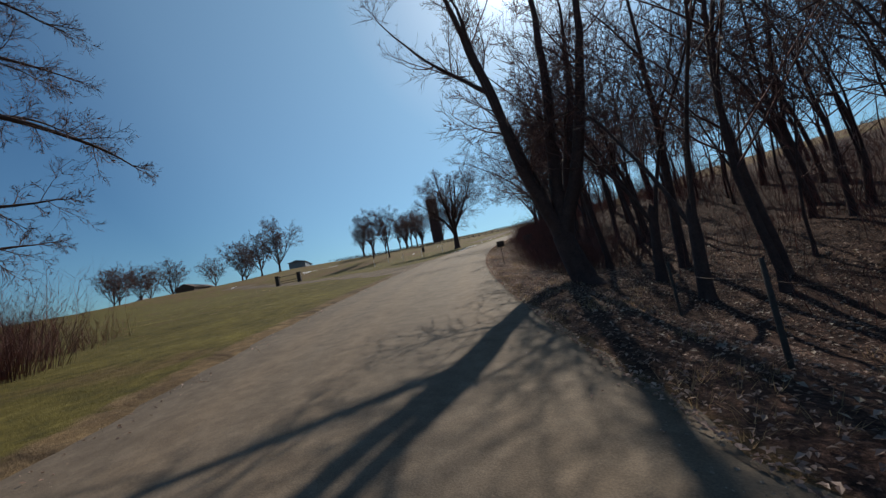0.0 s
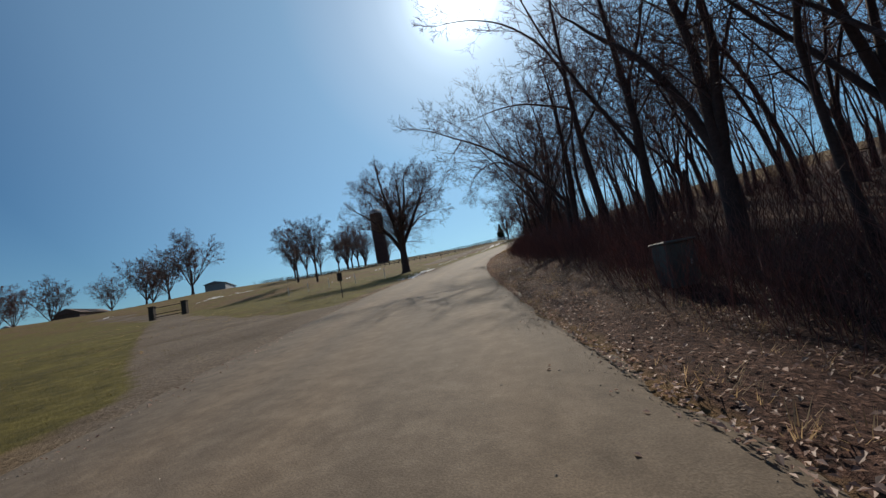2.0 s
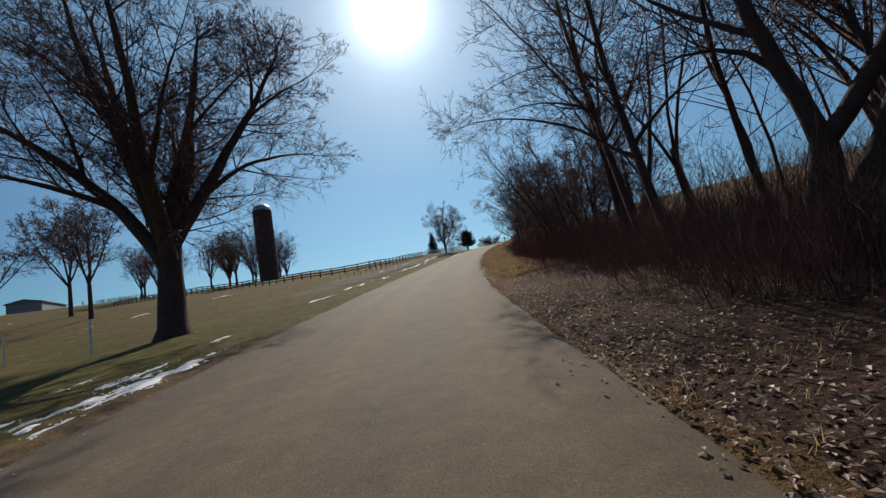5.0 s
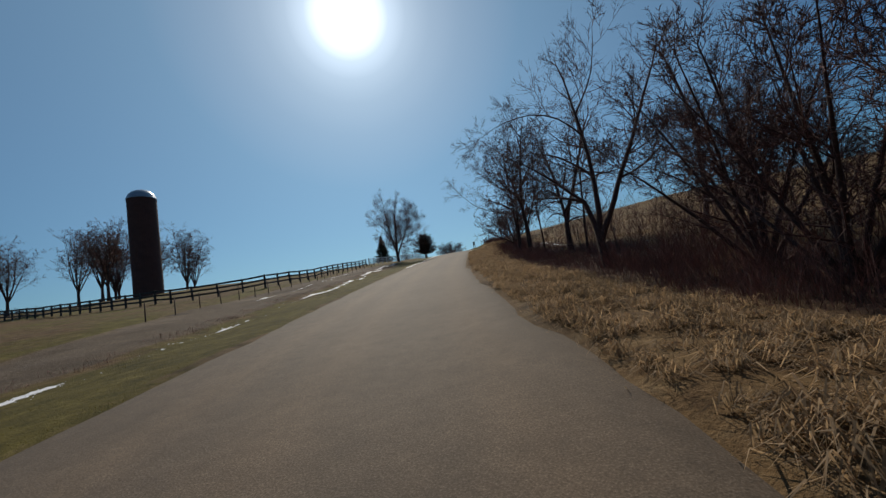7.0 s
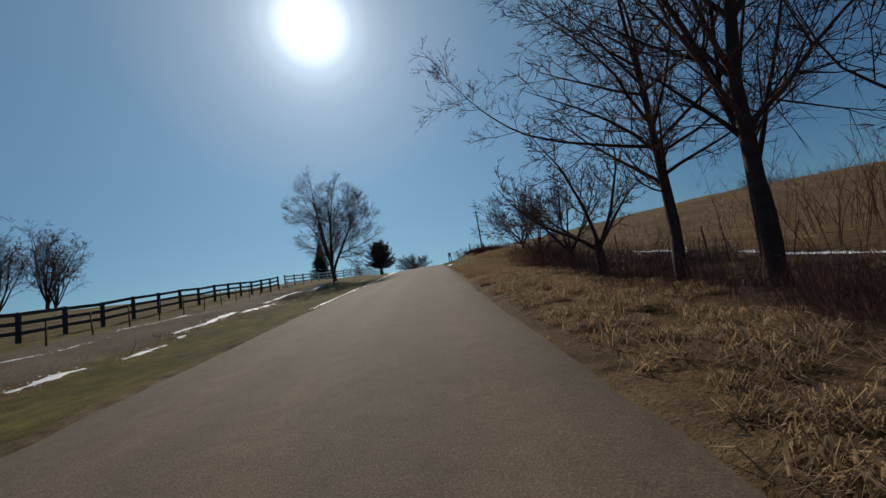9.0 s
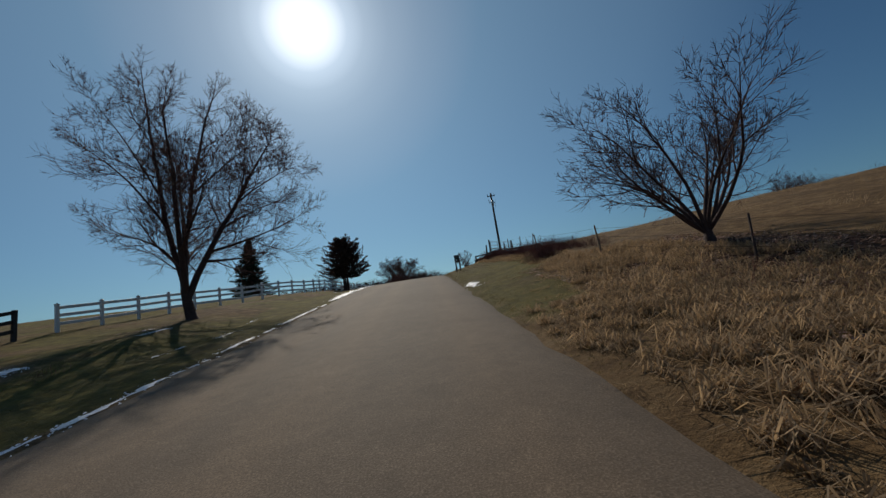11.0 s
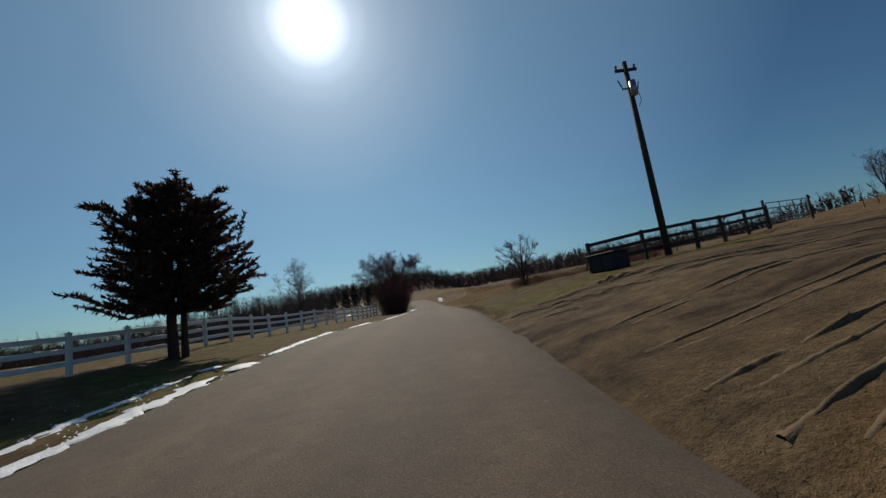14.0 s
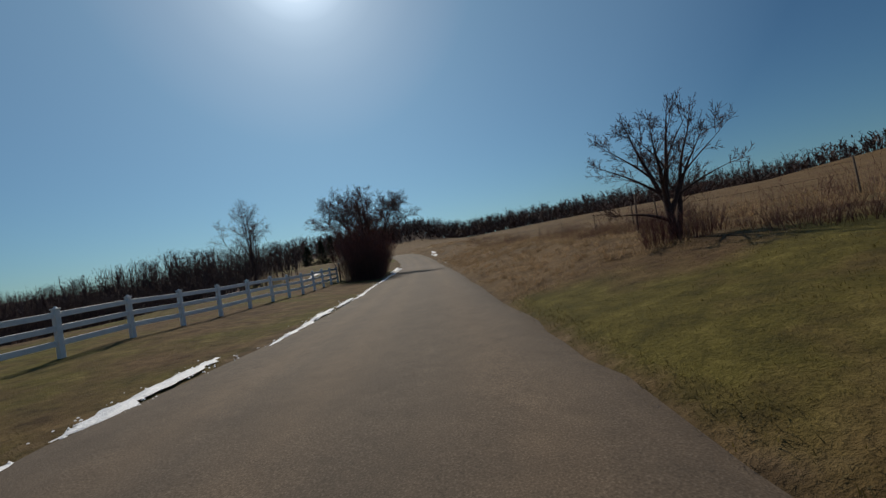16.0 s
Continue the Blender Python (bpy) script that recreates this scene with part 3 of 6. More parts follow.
# ---------------------------------------------------------------- trees and shrubs
def branch(out, rng, start, way, length, radius, level, spec):
    """One limb and all that grows from it; it kinks away from each shoot that it bears. out: a Build for each level."""
    steps = n = max(1, spec["segs"][level])
    pts, rad = [Vector(start)], [radius]
    d = Vector(way).normalized()
    wob, lift, kick = spec["wobble"][level], spec["lift"][level], spec["kick"]
    dome, last = spec.get("dome"), level >= spec["depth"]
    births = [[] for _ in range(steps)]
    if not last:
        count = max(1, int(round(spec["kids"][level] * rng.uniform(0.75, 1.25))))
        for k in range(count):
            t = spec["first"][level] + (1 - spec["first"][level]) * (k + rng.uniform(0.1, 0.9)) / count
            births[min(int(t * steps), steps - 1)].append((t, k))
    shoots, sway, turn0 = [], Vector(), rng.uniform(0, 6.28)
    for i in range(steps):
        if dome and i and ((pts[-1].x - dome[0]) ** 2 + (pts[-1].y - dome[1]) ** 2) / dome[3] ** 2 + ((pts[-1].z - dome[2]) / dome[4]) ** 2 > 1:
            n = i
            rad[-1] *= 0.35
            break
        sway = sway * 0.45 + Vector((rng.gauss(0, wob), rng.gauss(0, wob), rng.gauss(0, wob)))
        d = (d + sway + Vector((0, 0, lift))).normalized()
        here = d.copy()
        for t, k in births[i]:
            side = here.cross(Vector((0.2, 0.4, 0.9)))
            if side.length < 0.05:
                side = here.cross(Vector((1, 0, 0)))
            side = Matrix.Rotation(turn0 + k * 2.4 + rng.uniform(-0.5, 0.5), 3, here) @ side.normalized()
            ang = radians(spec["angle"][level] + rng.uniform(-14, 14))
            ln = length * spec["ratio"][level] * rng.uniform(0.6, 1.25) * (1.15 - 0.55 * t)
            r = radius * (1 - t * spec["taper"][level])
            shoots.append((pts[-1] + here * (length / steps * rng.uniform(0, 0.5)), here * math.cos(ang) + side * math.sin(ang), ln, r))
            d = (d - side * kick).normalized()
        pts.append(pts[-1] + d * (length / steps))
        rad.append(radius * (1 - (i + 1) / steps * spec["taper"][level]))
    fine = out[-1]
    if spec.get("flat") and last:
        fine.spike(pts[0], pts[-1] - pts[0], radius)
        for k in range(spec["sprigs"]):
            p = pts[0].lerp(pts[-1], rng.uniform(0.1, 1.0))
            way2 = (d + Vector((rng.gauss(0, 0.5), rng.gauss(0, 0.5), rng.gauss(0.12, 0.45)))).normalized() * length * rng.uniform(0.35, 0.9)
            side = way2.cross(Vector((rng.gauss(0, 1), rng.gauss(0, 1), rng.gauss(0, 1)))).normalized() * spec["least"] * 0.55
            fine.tri(p - side, p + side, p + way2)
        return
    out[min(level, len(out) - 1)].tube(pts, rad, spec["sides"][level], cap=False)
    if last:
        for k in range(max(1, int(spec["sprigs"] * n / steps))):
            i = rng.randrange(n)
            p = pts[i].lerp(pts[i + 1], rng.random())
            way2 = ((pts[i + 1] - pts[i]).normalized() + Vector((rng.gauss(0, 0.45), rng.gauss(0, 0.45), rng.gauss(0.12, 0.4)))).normalized()
            across = way2.cross(Vector((rng.gauss(0, 1), rng.gauss(0, 1), rng.gauss(0, 1)))).normalized() * max(rad[-1] * 0.9, spec["least"] * 0.8)
            fine.tri(p - across, p + across, p + way2 * length * rng.uniform(0.35, 0.85))
        return
    for p, way2, ln, r in shoots:
        branch(out, rng, p, way2, ln, max(min(r * 0.75, radius * spec["thin"][level]), spec["least"]), level + 1, spec)


def tree_spec(**kw):
    spec = dict(depth=3, kick=0.07, segs=(9, 5, 2, 1, 1), sprigs=4, wobble=(0.05, 0.09, 0.11, 0.1, 0.1), lift=(0.02, 0.09, 0.07, 0.03, 0.0), taper=(0.88, 0.88, 0.8, 0.7, 0.6),
                sides=(8, 5, 3, 3, 3), kids=(9, 7, 7, 4), first=(0.3, 0.2, 0.15, 0.15), angle=(42, 42, 42, 42), ratio=(0.5, 0.48, 0.5, 0.5),
                thin=(0.36, 0.42, 0.5, 0.6), least=0.010)
    spec.update(kw)
    return spec


def make_tree(name, at, label, category, seed, spec, trunk_h, trunk_r, limbs, limb_len, limb_tilt, group="", bark=None, twig=None, turn=0.0, lean=(0, 0), even=False):
    """A bare tree: limbs > 0 gives a short bole that parts into that many rising limbs, else one stem runs to the top."""
    rng = random.Random(seed)
    ob = thing(name, at, label, category, group, turn=turn)
    out = [Build(), Build(), Build()]
    wood = out[0]
    if limbs:
        flare = [(0, 0, -0.35), (0, 0, 0.12), (lean[0] * 0.3, lean[1] * 0.3, trunk_h * 0.4), (lean[0] * 0.8, lean[1] * 0.8, trunk_h * 0.75), (lean[0], lean[1], trunk_h + trunk_r * 0.3), (lean[0], lean[1], trunk_h + trunk_r * 1.8)]
        wood.tube(flare, [trunk_r * 1.75, trunk_r * 1.2, trunk_r * 0.97, trunk_r * 0.9, trunk_r * 0.66, trunk_r * 0.05], 14, cap=False)
        for k in range(limbs):
            a = 2 * math.pi * (k + rng.uniform(-0.25, 0.25)) / limbs
            tilt = radians(limb_tilt * rng.uniform(0.55, 1.2)) if k else radians(limb_tilt * 0.25)
            if even:
                a = k * 2.399 + rng.uniform(-0.15, 0.15)
                tilt = radians(limb_tilt * (0.1 if k == 0 else (1.0, 0.52, 0.85)[k % 3] * rng.uniform(0.92, 1.08)))
            way = Vector((math.sin(tilt) * math.cos(a), math.sin(tilt) * math.sin(a), math.cos(tilt)))
            branch(out, rng, (lean[0] + way.x * 0.1, lean[1] + way.y * 0.1, trunk_h * (0.74 + 0.06 * (k % 3))), way, limb_len * (rng.uniform(0.93, 1.05) if even else rng.uniform(0.85, 1.1)), trunk_r * rng.uniform(0.42, 0.55), 0, spec)
    else:
        wood.tube([(0, 0, -0.35), (0, 0, 0.1), (0.0, 0.0, 0.6)], [trunk_r * 1.7, trunk_r * 1.3, trunk_r * 0.98], 8, cap=False)
        branch(out, rng, (0, 0, 0.5), (lean[0], lean[1], 1), trunk_h, trunk_r, 0, spec)
    out[0].done("trunk", bark or M_BARK, ob, True)
    # limbs and twigs
    crown = Build()
    for b in out[1:]:
        n = len(crown.v)
        crown.v += b.v
        crown.f += [tuple(i + n for i in f) for f in b.f]
    crown.done("crown", twig or M_TWIG, ob, True)
    return ob


def limbed_tree(name, at, label, seed, facing, radius, limbs, group="", fill=1.35, shoot=2.7, bare=2.0, turn_by=24, bark=None, twig=None, **kw):
    """A bare tree with its main limbs given: each as (parent or -1, share of the parent's length at which it parts, tilt at its foot
    and at its tip in degrees towards the facing direction, length, and as an option its turn about the trunk)."""
    rng = random.Random(seed)
    spec = tree_spec(**{"kids": (0, 7, 6, 4), "first": (0, 0.12, 0.12, 0.1), "ratio": (0, 0.52, 0.58, 0.62), "angle": (40, 40, 36, 32), "segs": (8, 6, 3, 2, 1), "wobble": (0.05, 0.08, 0.10, 0.12, 0.1), "sprigs": 3, **kw})
    ob = thing(name, at, label, "tree", group)
    out, made = [Build(), Build(), Build()], []
    for k, (par, share, tilt0, tilt1, length, *more) in enumerate(limbs):
        az = radians(facing + (more[0] if more else 0 if par < 0 else rng.choice((-1, 1)) * rng.uniform(0.4, 1.0) * turn_by))
        if par < 0:
            p, r = Vector((0, 0, -0.25)), radius * (1.0 if k == 0 else 0.75)
        else:
            pp, pr = made[par]
            i = min(int(share * (len(pp) - 1)), len(pp) - 2)
            p, r = pp[i].lerp(pp[i + 1], share * (len(pp) - 1) - i), pr[i] * (0.74 if share > 0.6 else 0.56)
        forks = any(q[0] == k and q[1] > 0.85 for q in limbs)
        n = max(5, int(length / 0.5))
        pts, rad, sway = [p], [r * (1.5 if par < 0 else 1.12)], Vector()
        for i in range(n):
            t = (i + 0.5) / n
            a = radians(tilt0 + (tilt1 - tilt0) * t)
            sway = sway * 0.5 + Vector((rng.gauss(0, 0.05), rng.gauss(0, 0.05), rng.gauss(0, 0.04))) * (0.4 if par < 0 else 1.0)
            d = (Vector((math.sin(a) * math.cos(az), math.sin(a) * math.sin(az), math.cos(a))) + sway).normalized()
            pts.append(pts[-1] + d * (length + (0.25 if par < 0 else 0)) / n)
            rad.append(max(r * (1 - (0.3 if forks else 0.82) * (i + 1) / n), spec["least"]))
        made.append((pts, rad))
        out[0].tube(pts, rad, 11 if r > 0.15 else 8, cap=False)
        for j in range(int(length * fill)):
            t = rng.uniform(0.12, 1.0)
            i = min(int(t * n), n - 1)
            p = pts[i].lerp(pts[i + 1], t * n - i)
            if p.z < bare:
                continue
            axis = (pts[i + 1] - pts[i]).normalized()
            side = Matrix.Rotation(j * 2.4 + rng.uniform(-0.6, 0.6), 3, axis) @ axis.cross(Vector((0.3, 0.5, 0.81))).normalized()
            a = radians(rng.uniform(35, 68))
            ln = shoot * rng.uniform(0.5, 1.35) * (1.1 - 0.45 * t)
            branch(out, rng, p, axis * math.cos(a) + side * math.sin(a), ln, max(min(rad[i] * 0.42, 0.006 + 0.011 * ln), spec["least"]), 1, spec)
        if not forks:
            for j in range(2):
                branch(out, rng, pts[-1], (pts[-1] - pts[-2]).normalized() + Vector((rng.gauss(0, 0.3), rng.gauss(0, 0.3), rng.gauss(0.05, 0.25))), shoot * rng.uniform(0.45, 0.8), rad[-1] * 0.9, 1, spec)
    out[0].done("trunk", bark or M_BARK, ob, True)
    crown = Build()
    for b in out[1:]:
        n = len(crown.v)
        crown.v += b.v
        crown.f += [tuple(i + n for i in f) for f in b.f]
    crown.done("crown", twig or M_TWIG, ob, True)
    return ob


def put(ob, s, l, turn, size=1.0, sink=0.0, xy=None):
    x, y = xy if xy else place(s, l)
    c = copy_thing(ob, pose(x, y, height(x, y) - sink, 0, 0, turn))
    c.scale = (size, size, size)
    return c


def at_lane(s, l, sink=0.0):
    x, y = place(s, l)
    return (x, y, height(x, y) - sink)


def on(x, y, sink=0.0):
    return (x, y, height(x, y) - sink)


limbed_tree("maple_tree", on(-33.3, 60.2), "large bare spreading maple on the grass verge", 12, 47, 0.52,
            [(-1, 0, 1, 3, 3.4), (0, 0.75, -28, -58, 7.6, 0), (0, 1.0, -14, -8, 8.6, 12), (0, 1.0, 13, 6, 9.0, -10), (0, 1.0, 34, 23, 10.0, 0), (4, 0.2, 42, 85, 5.8, 8), (1, 0.55, -6, -28, 4.4, -12), (2, 0.33, 5, -52, 5.6, 10),
             (0, 0.82, 40, 22, 9.0, 88), (0, 0.78, -42, -26, 9.0, 82), (0, 0.9, 26, 12, 9.0, 55), (0, 0.9, -26, -14, 9.0, 50), (8, 0.35, 50, 78, 5.2, 70), (9, 0.35, -52, -78, 5.2, 100), (4, 0.45, 30, 62, 5.4, -14), (4, 0.7, 10, -10, 3.6, 20), (1, 0.35, -60, -84, 4.6, 10), (3, 0.5, 30, 44, 4.4, 0), (2, 0.5, -34, -46, 4.4, 0)],
            fill=1.7, shoot=3.4, bare=2.9, depth=4, kids=(0, 7, 5, 3), sprigs=3, least=0.0082, angle=(40, 38, 34, 30), wobble=(0.05, 0.06, 0.07, 0.08, 0.1), kick=0.05, lift=(0.02, 0.04, 0.05, 0.04, 0.02), dome=(0.0, 0.3, 8.4, 8.8, 7.0))
limbed_tree("roadside_tree", on(-36.9, 132.3), "bare multi-stemmed tree beside the white fence", 23, 41, 0.24,
            [(-1, 0, -10, -8, 1.3), (0, 0.9, -6, -6, 9.4, 0), (0, 1.0, 4, 15, 9.6, 10), (0, 0.7, 24, 30, 8.8, 0), (3, 0.2, 95, 72, 2.2, 0), (3, 0.25, 75, 62, 4.2, -12), (2, 0.45, 34, 48, 4.6, 0), (3, 0.6, 10, 4, 3.8, 0), (3, 0.55, 44, 62, 3.8, 0), (3, 0.38, 51, 73, 3.2, 10), (1, 0.12, -27, -80, 2.4), (1, 0.3, -25, -50, 4.6),
             (0, 0.8, 26, 20, 7.6, 80), (0, 0.85, -26, -20, 7.4, 75), (12, 0.25, 55, 65, 4.2, 60), (13, 0.25, -55, -65, 4.2, 95), (1, 0.45, -22, -40, 4.0, 20)],
            fill=2.9, shoot=2.4, bare=1.7, least=0.008, kids=(0, 8, 6, 4), sprigs=2, wobble=(0.04, 0.04, 0.05, 0.06, 0.1), lift=(0.02, 0.04, 0.04, 0.03, 0), angle=(36, 36, 34, 34), kick=0.04)


def wood_tree(k, at, seed, full=True):
    """Slender trees of the wood: k picks a straight leader, a crooked one or a low fork."""
    h, r, lean, forks = ((12, 0.12, (-0.08, 0.02), 0), (3.2, 0.17, (-0.25, -0.1), 3), (10.5, 0.085, (-0.06, 0.05), 0), (2.0, 0.14, (0.1, -0.1), 2), (8.5, 0.065, (-0.14, 0.07), 0))[k]
    return make_tree("woodland_tree", at, "bare slender woodland tree among leaf litter", "tree", seed,
                     tree_spec(kids=(11, 5, 4) if full else (10, 4, 3), first=(0.22, 0.2, 0.2), ratio=(0.42, 0.55, 0.55), angle=(44, 44, 44), segs=(9, 4, 2, 1, 1), sides=(6, 3, 3, 3, 3), wobble=(0.055, 0.11, 0.13, 0.1, 0.1), kick=0.09,
                               sprigs=5 if full else 4, least=0.010 if full else 0.015), h, r, forks, 9.5 if k == 1 else 9.0, 24, "trees of the wood", lean=lean)


rng = random.Random(5)
kinds = [wood_tree(k, at_lane(*sl), 40 + k) for k, sl in enumerate(((9.8, 8.0), (21, 9.5), (27, 7.2), (38, 10.5), (16, 12.0)))]
deep = [wood_tree(k, at_lane(*sl), 140 + k, False) for k, sl in enumerate(((12, 17.0), (25, 19.5), (33, 16.2), (44, 18.5), (56, 17.0)))]
spots = [(12.0, 4.1), (13.5, 7.6), (22.6, 6.5), (29.4, 6.6), (32.5, 6.4), (37.4, 6.8), (42.4, 6.5), (49.4, 6.1), (55.0, 6.8), (59.1, 6.4), (61.6, 5.3), (63.6, 5.7)]
for _ in range(6000):
    s, l = rng.uniform(-6, 70), 5.3 + 30 * rng.random() ** 1.5
    if len(spots) < 180 and all((s - a) ** 2 + (l - b) ** 2 > 2.6 for a, b in spots) and not (s < 8 and l < 7):
        spots.append((s, l))
        put((kinds if l < 8.5 else deep)[rng.randrange(5)], s, l, rng.uniform(-40, 40), rng.uniform(0.7, 1.12))

# the big roadside trees
BIG = "bare roadside tree leaning over the lane"


def big_tree(at, seed, h, r, limbs, limb_len, tilt, turn=0.0, lean=(0, 0), kids=(8, 6, 5), label=BIG, name="roadside_tree", group="roadside trees", even=False, **kw):
    """limbs: how many stems part from the bole; 0: one leader of the height h."""
    kw = {"ratio": (0.42, 0.52, 0.5), "first": (0.25, 0.2, 0.15), **kw}
    return make_tree(name, at, label, "tree", seed, tree_spec(kids=kids, **kw), h, r, limbs, limb_len, tilt, group, turn=turn, lean=lean, even=even)


ROADSIDE = (
    (12.0, 4.1, 61, 12, 0.42, "massive multi-stemmed bare tree beside the lane", [(-1, 0, -13, -14, 1.7), (0, 1.0, -16, -9, 10.5, 0), (1, 0.50, -51, -24, 6.5, -10), (0, 1.0, 6, -7, 9.5, 14), (0, 0.97, 24, -4, 9.5, -8), (0, 0.9, -20, -8, 8.0, 30), (0, 0.85, 26, 8, 9.0, 60)]),
    (13.5, 7.6, 62, 1, 0.17, BIG, [(-1, 0, 2, 0, 10.5), (0, 0.7, -28, -31, 3.0), (0, 0.5, 30, 12, 4.0)]),
    (22.6, 6.5, 101, -1, 0.16, BIG, [(-1, 0, 4, -11, 11.5), (0, 0.5, -5, -43, 3.6), (0, 0.4, 40, 15, 4.0)]),
    (29.4, 6.6, 102, -13, 0.25, BIG, [(-1, 0, 8, -4, 2.2), (0, 1.0, -1, -10, 8.5), (0, 0.82, 11, -6, 8.5), (0, 1.0, -11, -46, 6.6), (1, 0.4, 20, 50, 3.5)]),
    (32.5, 6.4, 103, -5, 0.18, BIG, [(-1, 0, 3, -3, 10.5), (0, 0.27, -23, -14, 8.6), (0, 0.5, 35, 20, 4.2)]),
    (37.4, 6.8, 104, 0, 0.19, BIG, [(-1, 0, -6, 3, 12.5), (0, 0.5, -50, -88, 6.2), (0, 0.62, -14, -94, 7.2), (0, 0.4, 45, 20, 4.0)]),
    (42.4, 6.5, 105, -11, 0.24, "bare roadside tree with one long limb arching over the lane", [(-1, 0, 8, -3, 10.0), (0, 0.22, -29, -66, 13.2, 0), (1, 0.25, -18, 13, 4.6), (1, 0.38, -22, -7, 4.6), (0, 0.55, 44, -1, 3.5), (1, 0.68, -118, -135, 2.4), (1, 0.55, -30, -50, 4.0), (1, 0.8, -40, -80, 2.0)]),
    (49.4, 6.1, 106, -23, 0.26, "bare forked roadside tree with a limb drooping over the lane", [(-1, 0, 10, -10, 2.3), (0, 1.0, -13, -33, 4.4, 0), (0, 0.97, 24, -14, 8.5, 0), (0, 0.9, 23, 33, 5.0), (1, 1.0, -37, -140, 5.6, 0), (1, 0.62, -25, -41, 5.5, 10), (1, 0.12, -51, -18, 3.6), (4, 0.4, -100, -160, 2.6), (4, 0.6, -70, -150, 1.6)]),
    (55.0, 6.8, 117, -13, 0.18, BIG, [(-1, 0, 7, -3, 10.5), (0, 0.55, -12, -16, 5.5), (0, 0.55, 34, 67, 3.2), (0, 0.38, -17, -89, 4.4)]),
    (59.1, 6.4, 108, -32, 0.27, "stout bare roadside tree with forked stems", [(-1, 0, 7, 8, 1.6), (0, 1.0, -10, -14, 8.5, 0), (0, 1.0, 45, -22, 8.0, 0), (1, 0.25, -42, -37, 4.6), (1, 0.12, -9, -98, 2.6), (-1, 0, 34, -9, 8.5), (1, 0.5, -60, -40, 4.0)]),
    (61.6, 5.3, 109, -18, 0.125, BIG, [(-1, 0, -6, -3, 10.0), (0, 0.29, 40, 89, 2.8, 0), (0, 0.26, -57, -9, 2.4), (0, 0.45, -22, 51, 2.6), (0, 0.55, -30, -20, 3.6)]),
    (63.6, 5.7, 110, -16, 0.13, BIG, [(-1, 0, -9, -1, 10.0), (0, 0.42, -26, -30, 7.0, 0), (1, 0.36, -75, -124, 3.6, 0), (0, 0.45, -42, -96, 2.6), (0, 0.6, 30, 10, 3.6)]),
    (66.0, 6.5, 87, -2, 0.15, BIG, [(-1, 0, -8, 5, 11.0), (0, 0.38, -43, -90, 6.0), (0, 0.5, 1, -30, 5.0), (0, 0.35, 40, 20, 4.5), (-1, 0, 18, 8, 7.5)]),
    (72.5, 6.0, 88, -6, 0.13, "bare many-stemmed bushy tree at the bank", [(-1, 0, 1, -19, 6.0), (-1, 0, -24, -30, 6.4), (-1, 0, 5, 31, 6.0), (-1, 0, -40, -20, 5.0, 50), (-1, 0, 30, 14, 5.4, 60), (0, 0.4, -35, -60, 3.4), (2, 0.4, 40, 70, 3.0)]),
    (88.3, 6.0, 71, -30, 0.24, "bare roadside tree with three spreading crooked stems", [(-1, 0, -2, -4, 1.0), (0, 1.0, 0, -13, 1.6, 0), (0, 1.0, 10, -12, 6.8, 0), (0, 1.0, 36, 20, 6.6, 0), (1, 1.0, -39, -56, 3.4), (1, 1.0, -63, -77, 2.6), (2, 0.58, -28, -114, 4.4, 5), (2, 0.35, -34, -88, 4.2, -8), (3, 0.35, 80, 35, 2.2), (2, 0.7, 40, 10, 3.0)]),
    (89.7, 10.4, 72, -42, 0.16, BIG, [(-1, 0, 16, -12, 7.5), (0, 0.37, -47, -32, 3.2), (0, 0.3, 60, 80, 2.6), (0, 0.5, 40, 20, 3.4)]),
    (98.8, 7.9, 73, -44, 0.17, "bare crooked roadside tree with drooping branches", [(-1, 0, 7, -18, 7.0), (0, 0.44, 25, 30, 4.0), (0, 0.32, -43, -130, 2.2), (0, 0.44, -51, -120, 2.2), (0, 0.8, -45, -105, 2.8), (0, 0.35, 33, 96, 2.0), (0, 0.6, 50, 110, 2.4, 80), (0, 0.5, -45, -110, 2.6, 70)]),
    (104.0, 6.3, 74, -24, 0.15, "tall straight bare roadside tree", [(-1, 0, 7, -26, 8.6), (0, 0.47, 10, -12, 5.4), (0, 0.42, 27, -2, 5.0), (0, 0.28, 28, 13, 5.2), (0, 0.35, -50, -70, 3.0, 40), (0, 0.55, -45, -40, 3.4)]),
    (105.9, 5.8, 75, -20, 0.13, "tall straight bare roadside tree", [(-1, 0, 3, -2, 9.2), (0, 0.38, -77, -30, 5.8, 0), (0, 0.55, -25, -22, 4.2), (0, 0.42, 29, -10, 5.4), (0, 0.3, 60, 70, 3.0), (0, 0.6, -50, -40, 3.4)]),
)
for s, l, seed, facing, radius, label, limbs in ROADSIDE:
    limbed_tree("roadside_tree", at_lane(s, l, 0.05), label, seed, facing, radius * (1.0 if s < 80 else 0.82), limbs, "roadside trees", least=0.007, kids=(0, 6, 5, 4), fill=1.3 if s < 80 else 2.2, shoot=2.4 if s < 80 else 1.9)
